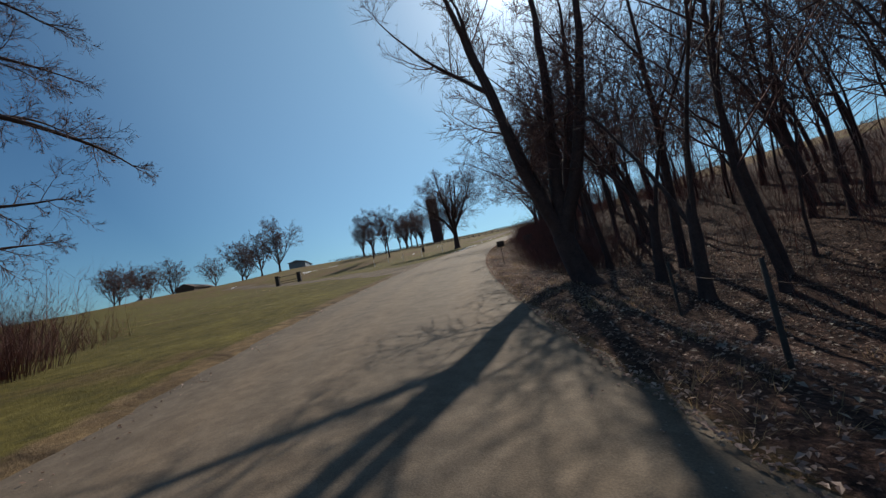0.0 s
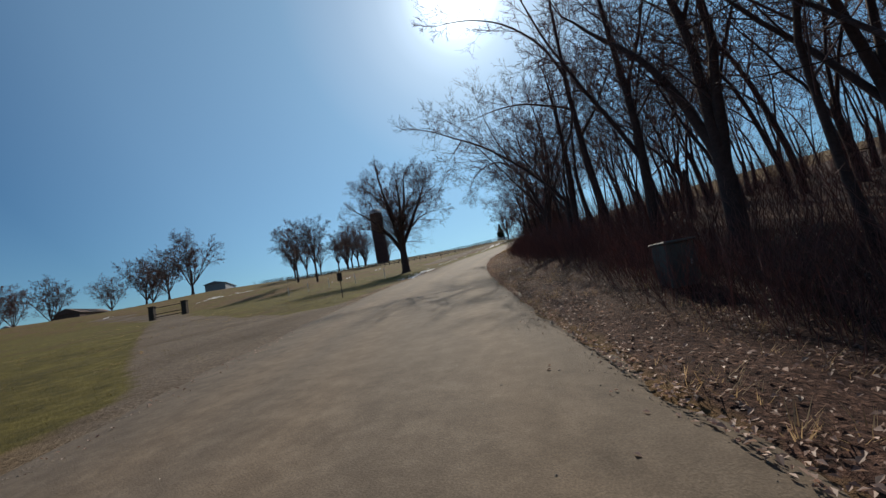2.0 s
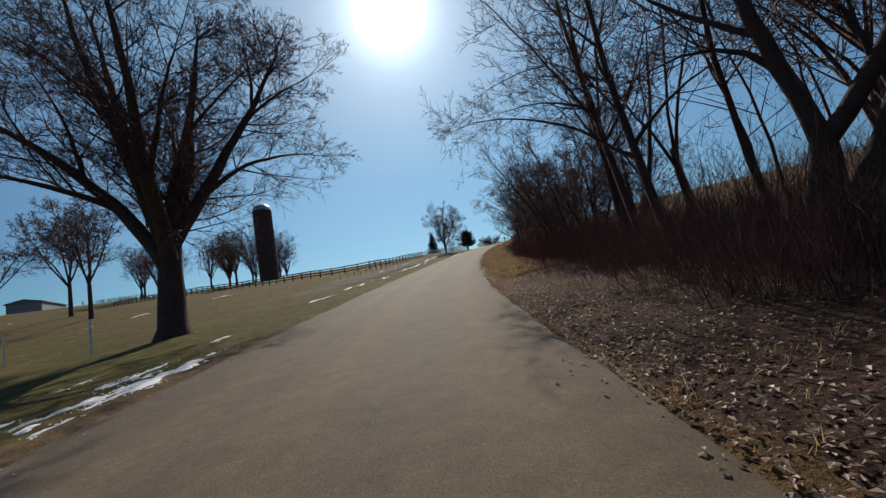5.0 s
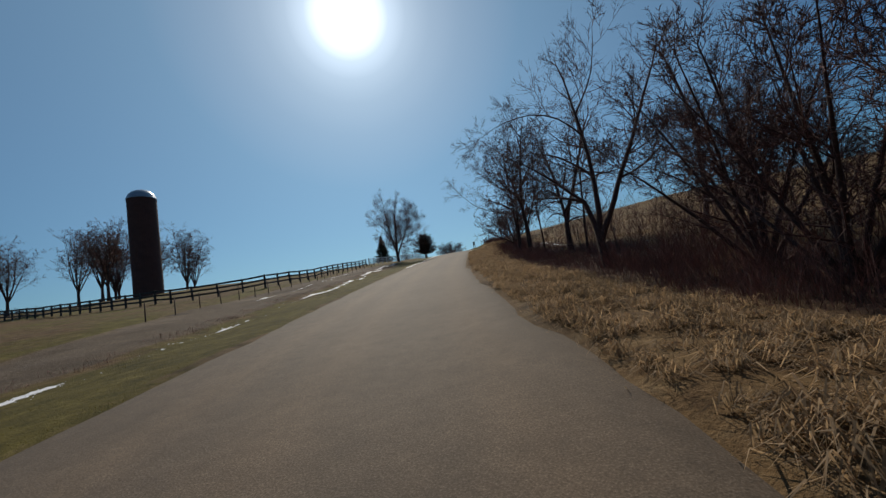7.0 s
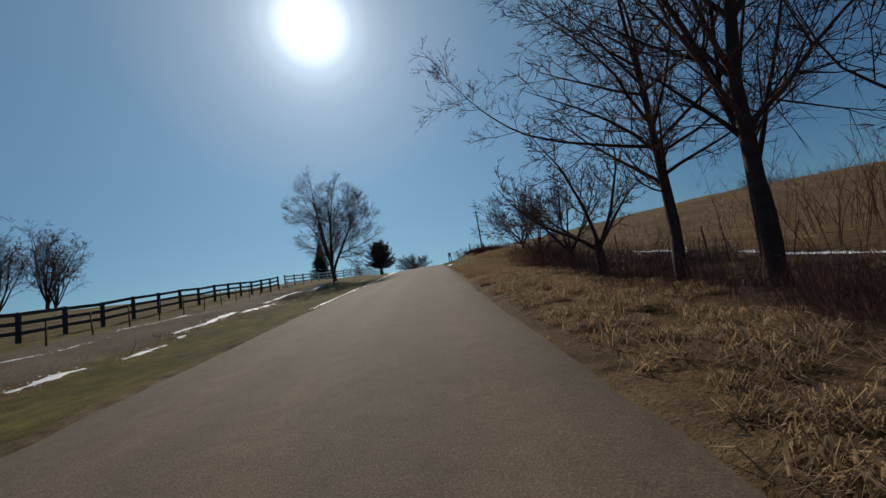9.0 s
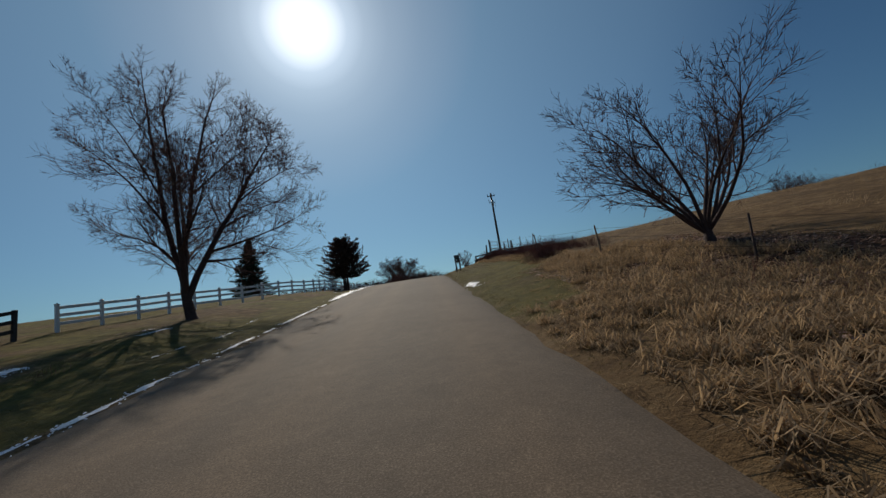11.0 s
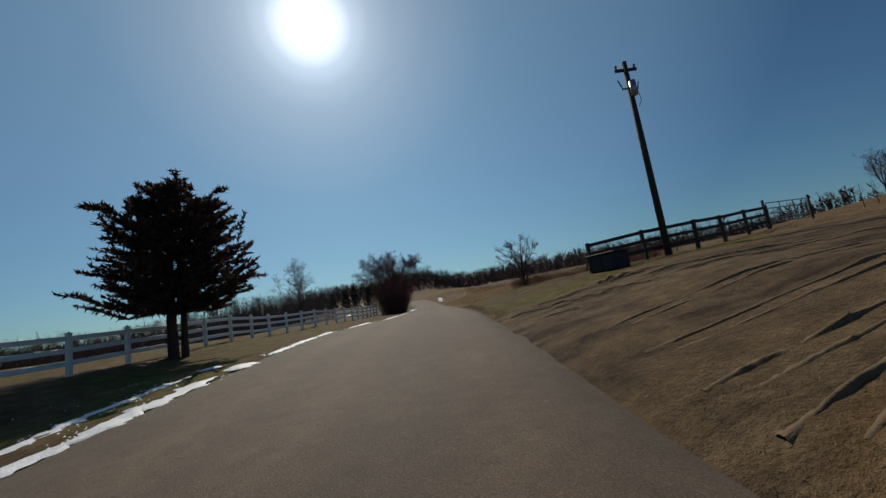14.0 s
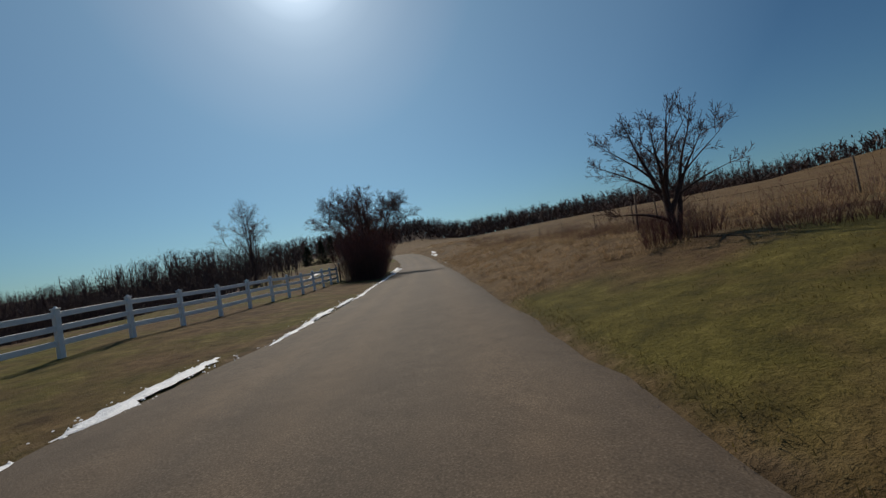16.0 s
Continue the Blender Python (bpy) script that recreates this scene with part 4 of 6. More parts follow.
# bushy many-stemmed trees between the wood and the open field
bushy = limbed_tree("roadside_tree", at_lane(69.0, 6.2, 0.05), "bushy many-stemmed bare tree with reddish twigs", 121, 10, 0.085,
                    [(-1, 0, 4, -8, 5.2), (-1, 0, -16, -26, 5.0), (-1, 0, 18, 30, 4.8), (-1, 0, 16, 24, 4.6, 90), (-1, 0, -18, -28, 4.8, 90), (-1, 0, 30, 44, 3.6, 40), (-1, 0, -32, -46, 3.6, 45), (0, 0.4, 30, 40, 2.4), (1, 0.4, -40, -56, 2.4)],
                    "roadside trees", fill=2.3, shoot=1.5, bare=0.7, least=0.0075)
for s, l, turn, size in ((75.6, 5.6, 70, 0.95), (77.8, 7.8, 150, 1.15), (80.4, 6.4, 230, 0.9), (83.2, 7.4, 300, 1.05), (70.8, 8.8, 190, 1.1), (85.6, 9.2, 20, 1.0)):
    put(bushy, s, l, turn, size, 0.05)
big_tree(at_lane(94.5, 7.6), 89, 6.0, 0.07, 0, 0, 0, 20, kids=(12, 6, 5), angle=(50, 45, 42))
big_tree(at_lane(98.8, 7.9), 73, 9.5, 0.16, 0, 0, 0, 130, kids=(18, 7, 5), ratio=(0.5, 0.52, 0.5), angle=(60, 45, 42), first=(0.16, 0.12, 0.12), wobble=(0.12, 0.18, 0.18, 0.12, 0.1), lift=(0.03, -0.01, -0.03, -0.02, 0))
big_tree(at_lane(102.0, 7.0), 90, 6.0, 0.07, 0, 0, 0, 70, kids=(12, 6, 5), angle=(50, 45, 42))
big_tree(at_lane(104.0, 6.3), 74, 10.0, 0.165, 0, 0, 0, 170, (-0.16, 0.05), kids=(17, 7, 5), ratio=(0.46, 0.52, 0.5), angle=(44, 42, 42), first=(0.22, 0.15, 0.15))
big_tree(at_lane(105.9, 5.8), 75, 8.0, 0.14, 0, 0, 0, 210, (-0.16, 0.05), kids=(16, 7, 5), ratio=(0.52, 0.5, 0.5), angle=(58, 45, 42), first=(0.2, 0.15, 0.15), lift=(0.02, 0.04, 0.05, 0.03, 0))
big_tree(at_lane(110.5, 6.0), 76, 1.1, 0.17, 5, 4.6, 48, 250)
big_tree(at_lane(114.5, 6.4), 91, 0.8, 0.11, 6, 3.8, 46, 50)
big_tree(at_lane(118.5, 6.2), 92, 0.7, 0.10, 6, 3.2, 46, 90)
big_tree(at_lane(131.0, 8.2), 77, 0.4, 0.13, 12, 4.4, 48, 30, even=True, sprigs=3, kick=0.04, least=0.007, wobble=(0.06, 0.08, 0.08, 0.1, 0.1), angle=(38, 36, 34, 34), ratio=(0.5, 0.55, 0.6), label="many-stemmed bare shrubby tree by the wire fence")
limbed_tree("roadside_tree", at_lane(175.0, 5.7), "small bare spreading thorn tree on the field edge", 78, -24, 0.11,
            [(-1, 0, -4, -3, 0.89), (0, 1.0, -20, -14, 1.85, 0), (0, 0.95, 8, 4, 2.00, -15), (0, 0.7, 24, 16, 1.92, 0), (1, 0.12, -50, -64, 1.41, 0), (1, 0.35, -40, -56, 1.26, 15), (3, 0.25, 56, 78, 1.18, 0), (3, 0.45, 42, 50, 1.18, -15), (0, 0.85, 26, 30, 1.78, 85), (0, 0.85, -26, -34, 1.78, 80), (8, 0.3, 48, 66, 1.04, 75), (9, 0.3, -48, -70, 1.04, 90),
             (-1, 0, 16, 8, 1.11, 40), (12, 1.0, 20, 26, 1.26), (2, 0.4, -28, -36, 1.04), (2, 0.5, 26, 36, 1.04), (0, 0.6, -62, -86, 1.11, 10)],
            "roadside trees", fill=2.8, shoot=0.72, bare=0.7, least=0.005, sprigs=2, angle=(40, 36, 34, 32), wobble=(0.04, 0.05, 0.06, 0.08, 0.1), kick=0.05)
pasture = big_tree(on(-65.0, 80.5), 79, 4.5, 0.20, 7, 8.6, 28, 60, kids=(9, 7, 5), least=0.022, even=True, label="tall bare tree in the pasture", group="pasture trees")
put(pasture, 0, 0, 160, 1.05, xy=(-74.5, 85.2))
limbed_tree("roadside_tree", at_lane(9.6, -15.6), "bare tree with drooping branches beside the lane", 81, 89, 0.26,
            [(-1, 0, 0, 0, 13.0), (0, 0.65, 71, 122, 7.2, 0), (0, 0.80, 65, 98, 5.4, 6), (0, 0.45, 105, 72, 4.4, -6), (0, 0.35, 104, 78, 4.0, 10), (0, 0.88, 38, 117, 5.0, -10), (1, 0.45, 70, 110, 3.0, 20), (2, 0.4, 95, 120, 2.6, -15), (0, 0.55, -60, -90, 5.0), (0, 0.75, 60, 100, 5.0, 90)],
            "roadside trees", fill=2.2, shoot=1.8, bare=1.5, least=0.008, lift=(0, -0.02, -0.03, -0.02, 0))

# round-headed trees on the far pasture and round the houses
far_tree = big_tree(on(-101.5, 170.0), 93, 3.4, 0.26, 9, 10.8, 25, 0, segs=(6, 4, 2, 1, 1), sides=(5, 3, 3, 3, 3), kids=(8, 5, 4), sprigs=7, flat=True, even=True, lift=(0.07, 0.06, 0.05, 0.03, 0), label="bare round-headed tree on the far pasture", name="pasture_tree", group="far pasture trees", least=0.024)
for k, (x, y, z) in enumerate(((-111, 165, 1.3), (-121, 166, 1.3), (-97.5, 141, 1.1), (-104, 146, 1.1), (-113, 149, 1.1), (-108, 132, 0.9), (-119, 137, 1.0), (-127, 139, 1.0), (-134, 146, 1.1), (-106, 173, 1.35), (-116, 173, 1.3), (-126, 172, 1.3),
                                                              (118, 263, 1.0), (128, 267, 0.95), (138, 271, 1.0), (146, 272, 0.9))):
    put(far_tree, 0, 0, k * 71, z, xy=(x, y))
old_tree = big_tree(on(-250, 156), 95, 3.5, 0.45, 9, 20.0, 44, 0, lift=(0.10, 0.08, 0.05, 0.03, 0), kids=(8, 5, 4), label="large bare round-headed tree by the far houses", name="pasture_tree", group="trees by the far houses", least=0.06, flat=True,
                    segs=(6, 3, 2, 1, 1), sides=(5, 3, 3, 3, 3), sprigs=9, even=True)
for k, (x, y, z) in enumerate(((-238, 146, 0.9), (-193, 141, 1.0), (-201, 135, 0.8), (-233, 89, 0.66), (-246, 98, 0.62), (-240, 80, 0.7), (-222, 76, 0.6), (-275, 122, 0.85), (-262, 142, 0.7))):
    put(old_tree, 0, 0, k * 67, z * 1.25, xy=(x, y))


# shrubs and brush
def brush(name, label, seed, count, where, h0, h1, spread, stems=26, kids=5, mat=None, fine=False):
    """Leafless brush as one tangled mass of stems."""
    rng = random.Random(seed)
    xy = [place(*where(rng)) for _ in range(count)]
    zz = ground_z([p[0] for p in xy], [p[1] for p in xy])
    b = Build()
    for (x, y), z in zip(xy, zz):
        h = rng.uniform(h0, h1)
        for k in range(stems):
            a, d = rng.uniform(0, 6.28), spread * math.sqrt(rng.random())
            p = Vector((x + math.cos(a) * d, y + math.sin(a) * d, z - 0.08))
            way = Vector((math.cos(a) * rng.uniform(0, 0.5), math.sin(a) * rng.uniform(0, 0.5), 1)).normalized()
            ln = h * rng.uniform(0.45, 1.1)
            m = p + way * ln * 0.5
            e = m + (way + Vector((rng.gauss(0, 0.36), rng.gauss(0, 0.36), 0))).normalized() * ln * 0.5
            r = (0.0035 + 0.0018 * h) * rng.uniform(0.6, 1.3)
            if fine:
                b.spike(p, e - p, r)
            else:
                b.tube([p, m], [r, r * 0.75], 3, cap=False)
                b.spike(m, e - m, r * 0.75)
            for j in range(kids):
                t = rng.uniform(0.3, 1.0)
                o = p.lerp(e, t) if fine else p.lerp(m, t * 2) if t < 0.5 else m.lerp(e, t * 2 - 1)
                w = (way * 0.6 + Vector((rng.gauss(0, 0.5), rng.gauss(0, 0.5), rng.uniform(0, 0.5)))).normalized() * ln * rng.uniform(0.12, 0.34)
                b.spike(o, w, r * 0.55)
    return tagged(b.done(name, mat or M_BRUSH), label, "brush", kind="stuff")


def strip(s0, s1, l0, l1):
    return lambda r: (r.uniform(s0, s1), r.uniform(l0, l1))


brush("brush", "dense leafless reddish-brown brush on the wooded bank", 131, 200, strip(16, 72, 4.0, 8.2), 0.8, 2.4, 0.9, 30, 4)
brush("brush", "low tangled briars along the foot of the wooded bank", 146, 260, strip(16, 70, 3.4, 6.2), 0.4, 1.5, 0.8, 42, 3, fine=True)
brush("brush", "dense reddish undergrowth between the trunks of the bank", 152, 160, strip(30, 70, 3.9, 7.4), 0.5, 1.6, 0.7, 56, 5, fine=True)
brush("brush", "leafless brush deeper in the wood", 132, 140, strip(22, 74, 8.0, 22), 1.6, 4.2, 1.2, 22, 5, fine=True)
brush("brush", "leafless brush under the roadside trees", 140, 46, strip(-4, 16, 5.5, 15), 0.7, 2.0, 1.0, 16, 3)
brush("brush", "thin brown brush between the trunks of the wood", 148, 150, strip(-2, 34, 11, 30), 1.2, 3.4, 1.3, 20, 5, fine=True)
brush("brush", "reddish leafless brush on the bank past the wood", 150, 80, strip(66, 90, 5.2, 10), 0.7, 2.2, 1.0, 32, 5, fine=True)
brush("brush", "low dark bramble along the field edge", 133, 230, strip(70, 127, 4.9, 8.6), 0.35, 0.9, 0.55, 22, 4, fine=True)
brush("brush", "dense reddish bramble at the top of the verge", 149, 170, strip(76, 106, 4.3, 7.4), 0.3, 1.0, 0.6, 40, 4, fine=True)
brush("brush", "screen of thin leafless saplings at the field edge", 139, 110, strip(72, 110, 7.5, 14), 1.2, 3.4, 1.1, 9, 9)
brush("brush", "thick leafless reddish bushes at the field edge", 134, 40, strip(107, 122, 5.0, 8.0), 0.8, 1.9, 0.8, 36, 5)
brush("brush", "low bramble along the wire fence", 135, 170, strip(137, 150, 5.2, 8.2), 0.25, 0.75, 0.5, 34, 5)
brush("brush", "dark leafless bush at a fence post", 143, 6, strip(135.9, 137.0, 4.6, 5.5), 0.55, 0.9, 0.4, 90, 6)
brush("brush", "leafless bushes beside the field gate", 144, 40, strip(148.4, 151.6, 4.8, 6.6), 0.4, 0.8, 0.45, 50, 6)
# added stems that stand in for the dark lip beside the snow line
brush("brush", "low dark stems added for the dark lip of the bare strip", 147, 150, strip(78, 130, -8.9, -8.1), 0.08, 0.26, 0.35, 24, 3, fine=True)
brush("brush", "dead weeds and brush in the dry field", 136, 150, strip(172, 232, 6.6, 13), 0.3, 1.2, 0.7, 22, 5, fine=True)
brush("brush", "dark weeds and brush along the field fence", 141, 70, strip(167, 187, 6.5, 8.6), 0.15, 0.55, 0.5, 40, 5)
brush("brush", "leafless brush clump at the field fence", 142, 12, strip(168.5, 172.5, 8.2, 11.5), 0.6, 1.4, 0.8, 60, 9)
brush("brush", "tangled suckers round the foot of the thorn tree", 151, 9, lambda r: (175.0 + r.gauss(0, 0.3), 5.7 + r.gauss(0, 0.35)), 0.6, 1.25, 0.3, 34, 5)
brush("brush", "dark leafless thicket near the lane", 145, 30, strip(6.0, 11, -15.5, -11.6), 1.0, 3.3, 1.0, 40, 8)
brush("brush", "leafless thicket beside the pasture", 137, 50, strip(8, 18, -27, -15.5), 0.8, 3.8, 1.2, 34, 6, fine=True)
brush("brush", "large dark reddish leafless bushes at the bend of the lane", 138, 26, lambda r: (r.uniform(194.5, 209), -5.0 + r.gauss(0, 0.5)), 2.2, 4.9, 0.65, 120, 10, fine=True)
limbed_tree("roadside_tree", at_lane(203.0, -5.2), "wide round-headed bare tree among bushes at the bend", 84, 0, 0.22,
            [(-1, 0, 2, -3, 7.0), (-1, 0, -14, -34, 7.4), (-1, 0, 14, 34, 7.0), (-1, 0, 12, 30, 7.0, 90), (-1, 0, -12, -30, 7.0, 90), (1, 0.4, -34, -66, 4.0), (2, 0.4, 36, 70, 3.8), (0, 0.5, -20, -30, 3.6), (0, 0.45, 24, 34, 3.6), (1, 0.55, -14, -24, 3.4), (2, 0.55, 14, 20, 3.2)],
            fill=4.2, shoot=2.1, bare=1.0, least=0.011, sprigs=4)
big_tree(on(-50.5, 215.0), 85, 2.5, 0.2, 6, 8.6, 26, 0, label="bare tree above the hedge line", least=0.012)


# single dark posts
def lone_post(at, label, h, capped):
    ob = thing("fence_post", at, label, "fence post")
    Build().tube([(0, 0, -0.3), (0, 0, 0.1), (0.01, 0.015, h * 0.5), (0.03, 0.0, h)], [0.066, 0.062, 0.056, 0.052], 8).done("post", M_DARKWOOD, ob, True)
    if capped:
        Build().tube([(0.03, 0, h - 0.02), (0.03, 0, h + 0.05), (0.03, 0, h + 0.09)], [0.085, 0.085, 0.045], 8).done("snow_cap", M_SNOW, ob, True)


lone_post(at_lane(198.2, -7.2), "dark wooden post at the end of the white fence", 1.35, True)
lone_post(at_lane(148.9, 4.8), "thick dark weathered post in the brush by the gate", 1.08, False)
lone_post(at_lane(152.4, 6.9), "dark weathered post beside the tube gate", 1.0, False)


# evergreens
def needle_tree(name, at, label, seed, h, trunks, profile, mat, branches, curl, droop, low, tuft=0.17, step=0.085, ragged=0.3, shoots=5, spires=1):
    """profile: spread of the crown by height share. Branches curl up at their tips and carry side shoots clothed in tufts."""
    rng = random.Random(seed)
    ob = thing(name, at, label, "evergreen tree")
    for a, lean in trunks:
        Build().tube([(a[0], a[1], -0.3), (a[0] * 1.1, a[1] * 1.1, h * 0.2), (a[0] * lean, a[1] * lean, h * 0.9)], [h * 0.021, h * 0.016, h * 0.003], 8, cap=False).done("trunk", M_BARK, ob, True)
    c, twigs = Build(), Build()

    def clothe(p, q, size):
        d = q - p
        n = max(2, int(d.length / step))
        d.normalize()
        for j in range(n):
            o = p.lerp(q, (j + rng.random()) / n)
            for _ in range(4):
                w = (d * 0.7 + Vector((rng.gauss(0, 0.6), rng.gauss(0, 0.6), rng.gauss(0.15, 0.5)))).normalized() * size * rng.uniform(0.6, 1.25)
                sd = w.cross(Vector((rng.gauss(0, 1), rng.gauss(0, 1), rng.gauss(0, 1)))).normalized() * size * 0.2
                c.tri(o - sd, o + sd, o + w)
    for k in range(branches):
        u = low + (1 - low) * (k + rng.random()) / branches
        reach = np.interp(u, [p[0] for p in profile], [p[1] for p in profile]) * (1 + rng.uniform(-ragged, ragged * 0.6))
        a = k * 2.399 + rng.uniform(-0.5, 0.5)
        out = Vector((math.cos(a), math.sin(a), 0))
        o = Vector((0, 0, u * h * 0.96))
        m = o + out * reach * 0.6 + Vector((0, 0, droop * reach * 0.6))
        e = o + out * reach + Vector((0, 0, droop * reach * 0.7 + curl * reach * rng.uniform(0.6, 1.4)))
        twigs.tube([o, m, e], [0.03, 0.02, 0.006], 3, cap=False)
        clothe(o.lerp(m, 0.1), m, tuft)
        clothe(m, e, tuft)
        for j in range(shoots):
            f = rng.uniform(0.25, 0.95)
            b0 = o.lerp(m, f / 0.6) if f < 0.6 else m.lerp(e, (f - 0.6) / 0.4)
            side = Vector((-out.y, out.x, 0)) * rng.choice((-1, 1))
            b1 = b0 + (out * 0.6 + side * rng.uniform(0.4, 1.0) + Vector((0, 0, curl * rng.uniform(0.2, 1.6)))) * reach * rng.uniform(0.14, 0.34)
            clothe(b0, b1, tuft)
    top = Vector((0, 0, h * 0.9))
    clothe(top, top + Vector((0, 0, h * 0.1)), tuft * 0.8)
    for k in range(spires - 1):
        a, r = k * 2.4, rng.uniform(0.5, 2.2)
        o = Vector((math.cos(a) * r, math.sin(a) * r, h * (0.86 - 0.12 * r)))
        clothe(o, o + Vector((math.cos(a) * 0.3, math.sin(a) * 0.3, h * rng.uniform(0.10, 0.2))), tuft)
    c.done("foliage", mat, ob)
    twigs.done("branch_frame", M_BARK, ob)
    return ob


needle_tree("spruce_tree", on(-45.5, 157.6), "dark green conical spruce behind the white fence", 201, 6.8, [((0, 0), 1)],
            [(0, 2.0), (0.12, 2.05), (0.5, 1.3), (0.85, 0.42), (1, 0.1)], M_NEEDLE, 250, 0.12, -0.12, 0.05, 0.19, 0.08, 0.3, 6)
needle_tree("cedar_tree", on(-35.85, 158.9), "dark bronze cedar with two trunks and a ragged crown", 202, 6.1, [((-0.2, 0.0), 0.6), ((0.16, 0.12), 1.2), ((0.02, -0.16), 0.8)],
            [(0, 0.4), (0.22, 2.1), (0.3, 2.25), (0.48, 2.1), (0.7, 1.9), (0.86, 1.4), (1, 0.8)], M_CEDAR, 165, 0.30, -0.08, 0.25, 0.18, 0.06, 0.5, 9, 14)

for x, y, h, seed in ((-47.5, 246.0, 6.4, 211), (-50.5, 249.0, 5.6, 212), (-44.6, 250.0, 6.0, 213), (-54.5, 252.0, 4.8, 214)):
    needle_tree("conifer", on(x, y), "small dark conifer beyond the bend of the lane", seed, h, [((0, 0), 1)],
                [(0, 1.5), (0.2, 1.55), (0.6, 0.9), (1, 0.1)], M_NEEDLE, 60, 0.12, -0.1, 0.05, 0.4, 0.22, 0.3, 3)

# distant woods: many small bare trees in belts
def far_woods(name, label, seed, count, where, h0, h1, limbs=18, stroke=0.5):
    rng = random.Random(seed)
    b = Build()
    xy = [where(rng) for _ in range(count)]
    zz = ground_z([p[0] for p in xy], [p[1] for p in xy])
    for (x, y), z in zip(xy, zz):
        h = h0 + (h1 - h0) * (0.5 + 0.5 * noise.noise((x * 0.05, y * 0.05, seed)) + 0.4 * noise.noise((x * 0.02, y * 0.02, seed))) * rng.uniform(0.55, 1.2)
        w = h * 0.008 + 0.03
        b.tube([(x, y, z - 0.3), (x + rng.gauss(0, 0.3), y, z + h * 0.4), (x + rng.gauss(0, 0.6), y, z + h * 0.85)], [w, w * 0.7, w * 0.2], 3, cap=False)
        for k in range(limbs):
            u = 0.04 + 0.76 * rng.random()
            a = rng.uniform(0, 6.28)
            r = h * rng.uniform(0.12, 0.34) * (1.25 - u)
            p = Vector((x, y, z + h * u))
            q = p + Vector((math.cos(a) * r, math.sin(a) * r, r * rng.uniform(0.5, 1.5)))
            sd = Vector((-math.sin(a), math.cos(a), 0.4)) * w * 0.8 * stroke
            b.tri(p - sd, p + sd, q)
            for j in range(3):
                g = p.lerp(q, rng.uniform(0.3, 1.0))
                e = g + Vector((rng.gauss(0, 0.7), rng.gauss(0, 0.7), rng.uniform(0.1, 1.2))) * h * 0.085
                b.tri(g - sd * 0.7, g + sd * 0.7, e)
    return tagged(b.done(name, M_WOODS), label, "woods", kind="stuff")


def band(x0, y0, x1, y1, depth):
    def where(r):
        t, d = r.random(), r.uniform(-depth, depth)
        n = math.hypot(x1 - x0, y1 - y0)
        return (x0 + (x1 - x0) * t - (y1 - y0) / n * d, y0 + (y1 - y0) * t + (x1 - x0) / n * d)
    return where


far_woods("far_woods", "grey-brown leafless woods on the far ridge", 301, 3600, band(-90, 392, 360, 336, 70), 7, 11.5, 14, 1.0)
far_woods("far_woods", "dark undergrowth of the woods on the ridge", 309, 4600, band(-90, 372, 360, 314, 66), 4, 8.5, 6, 4.2)
far_woods("far_woods", "grey-brown leafless woods beyond the pasture fence", 302, 2600, band(-56, 240, -250, 226, 28), 5.5, 10, 18, 0.5)
far_woods("far_woods", "low leafless hedge trees along the dip", 307, 700, band(-47, 210, -110, 226, 8), 2.6, 5, 24, 0.36)

far_woods("far_woods", "low dark scrub on the slope beyond the white fence", 310, 900, band(-82, 192, -165, 158, 17), 1.0, 2.3, 14, 0.5)
far_woods("far_woods", "leafless wood along the crest of the hill", 308, 320, band(52, 208, 150, 168, 12), 3.5, 8, 18, 0.5)
# ---------------------------------------------------------------- fences
def board_fence(name, line, spacing, post_h, rails, post_size, rail_size, mat, label, group="", capped=False, lean=0.0, seed=1):
    """Posts at even steps on the line of places, with rails between them."""
    rng = random.Random(seed)
    pts = [Vector((*p, 0)) for p in line]
    dist = [0.0]
    for a, b in zip(pts, pts[1:]):
        dist.append(dist[-1] + (b - a).length)
    n = int(dist[-1] / spacing)
    spots = []
    for k in range(n + 1):
        d = k * spacing
        i = max(j for j in range(len(dist)) if dist[j] <= d + 1e-6)
        i = min(i, len(pts) - 2)
        t = (d - dist[i]) / (dist[i + 1] - dist[i])
        p = pts[i].lerp(pts[i + 1], t)
        spots.append(Vector((p.x, p.y, height(p.x, p.y))))
    ob = thing(name, spots[0], label, "fence", group)
    o = spots[0]
    post = Build().box((0, 0, post_h / 2 - 0.15), (post_size, post_size, post_h + 0.3), None, 0.012)
    if capped:
        post.box((0, 0, post_h + 0.015), (post_size * 1.2, post_size * 1.2, 0.03), None, 0.008)
        post.lathe([(post_size * 0.6, post_h + 0.03), (0.01, post_h + 0.075)], 4)
    me = None
    for k, p in enumerate(spots):
        if me is None:
            q = post.done("post", mat, ob)
            me = q.data
        else:
            q = new("post", me)
            q.parent = ob
        a = spots[min(k + 1, n)] - spots[max(k - 1, 0)]
        q.matrix_local = pose(*(p - o), rng.gauss(0, lean), rng.gauss(0, lean), math.degrees(math.atan2(a.y, a.x)))
    for k in range(n):
        for z in rails:
            up = Vector((0, 0, z))
            side = Vector((rng.gauss(0, 0.004), rng.gauss(0, 0.004), rng.gauss(0, 0.006 + lean * 0.004)))
            Build().bar(spots[k] - o + up + side, spots[k + 1] - o + up + side * 0.5, rail_size[0], rail_size[1], 0.006).done("rail", mat, ob)
    return ob


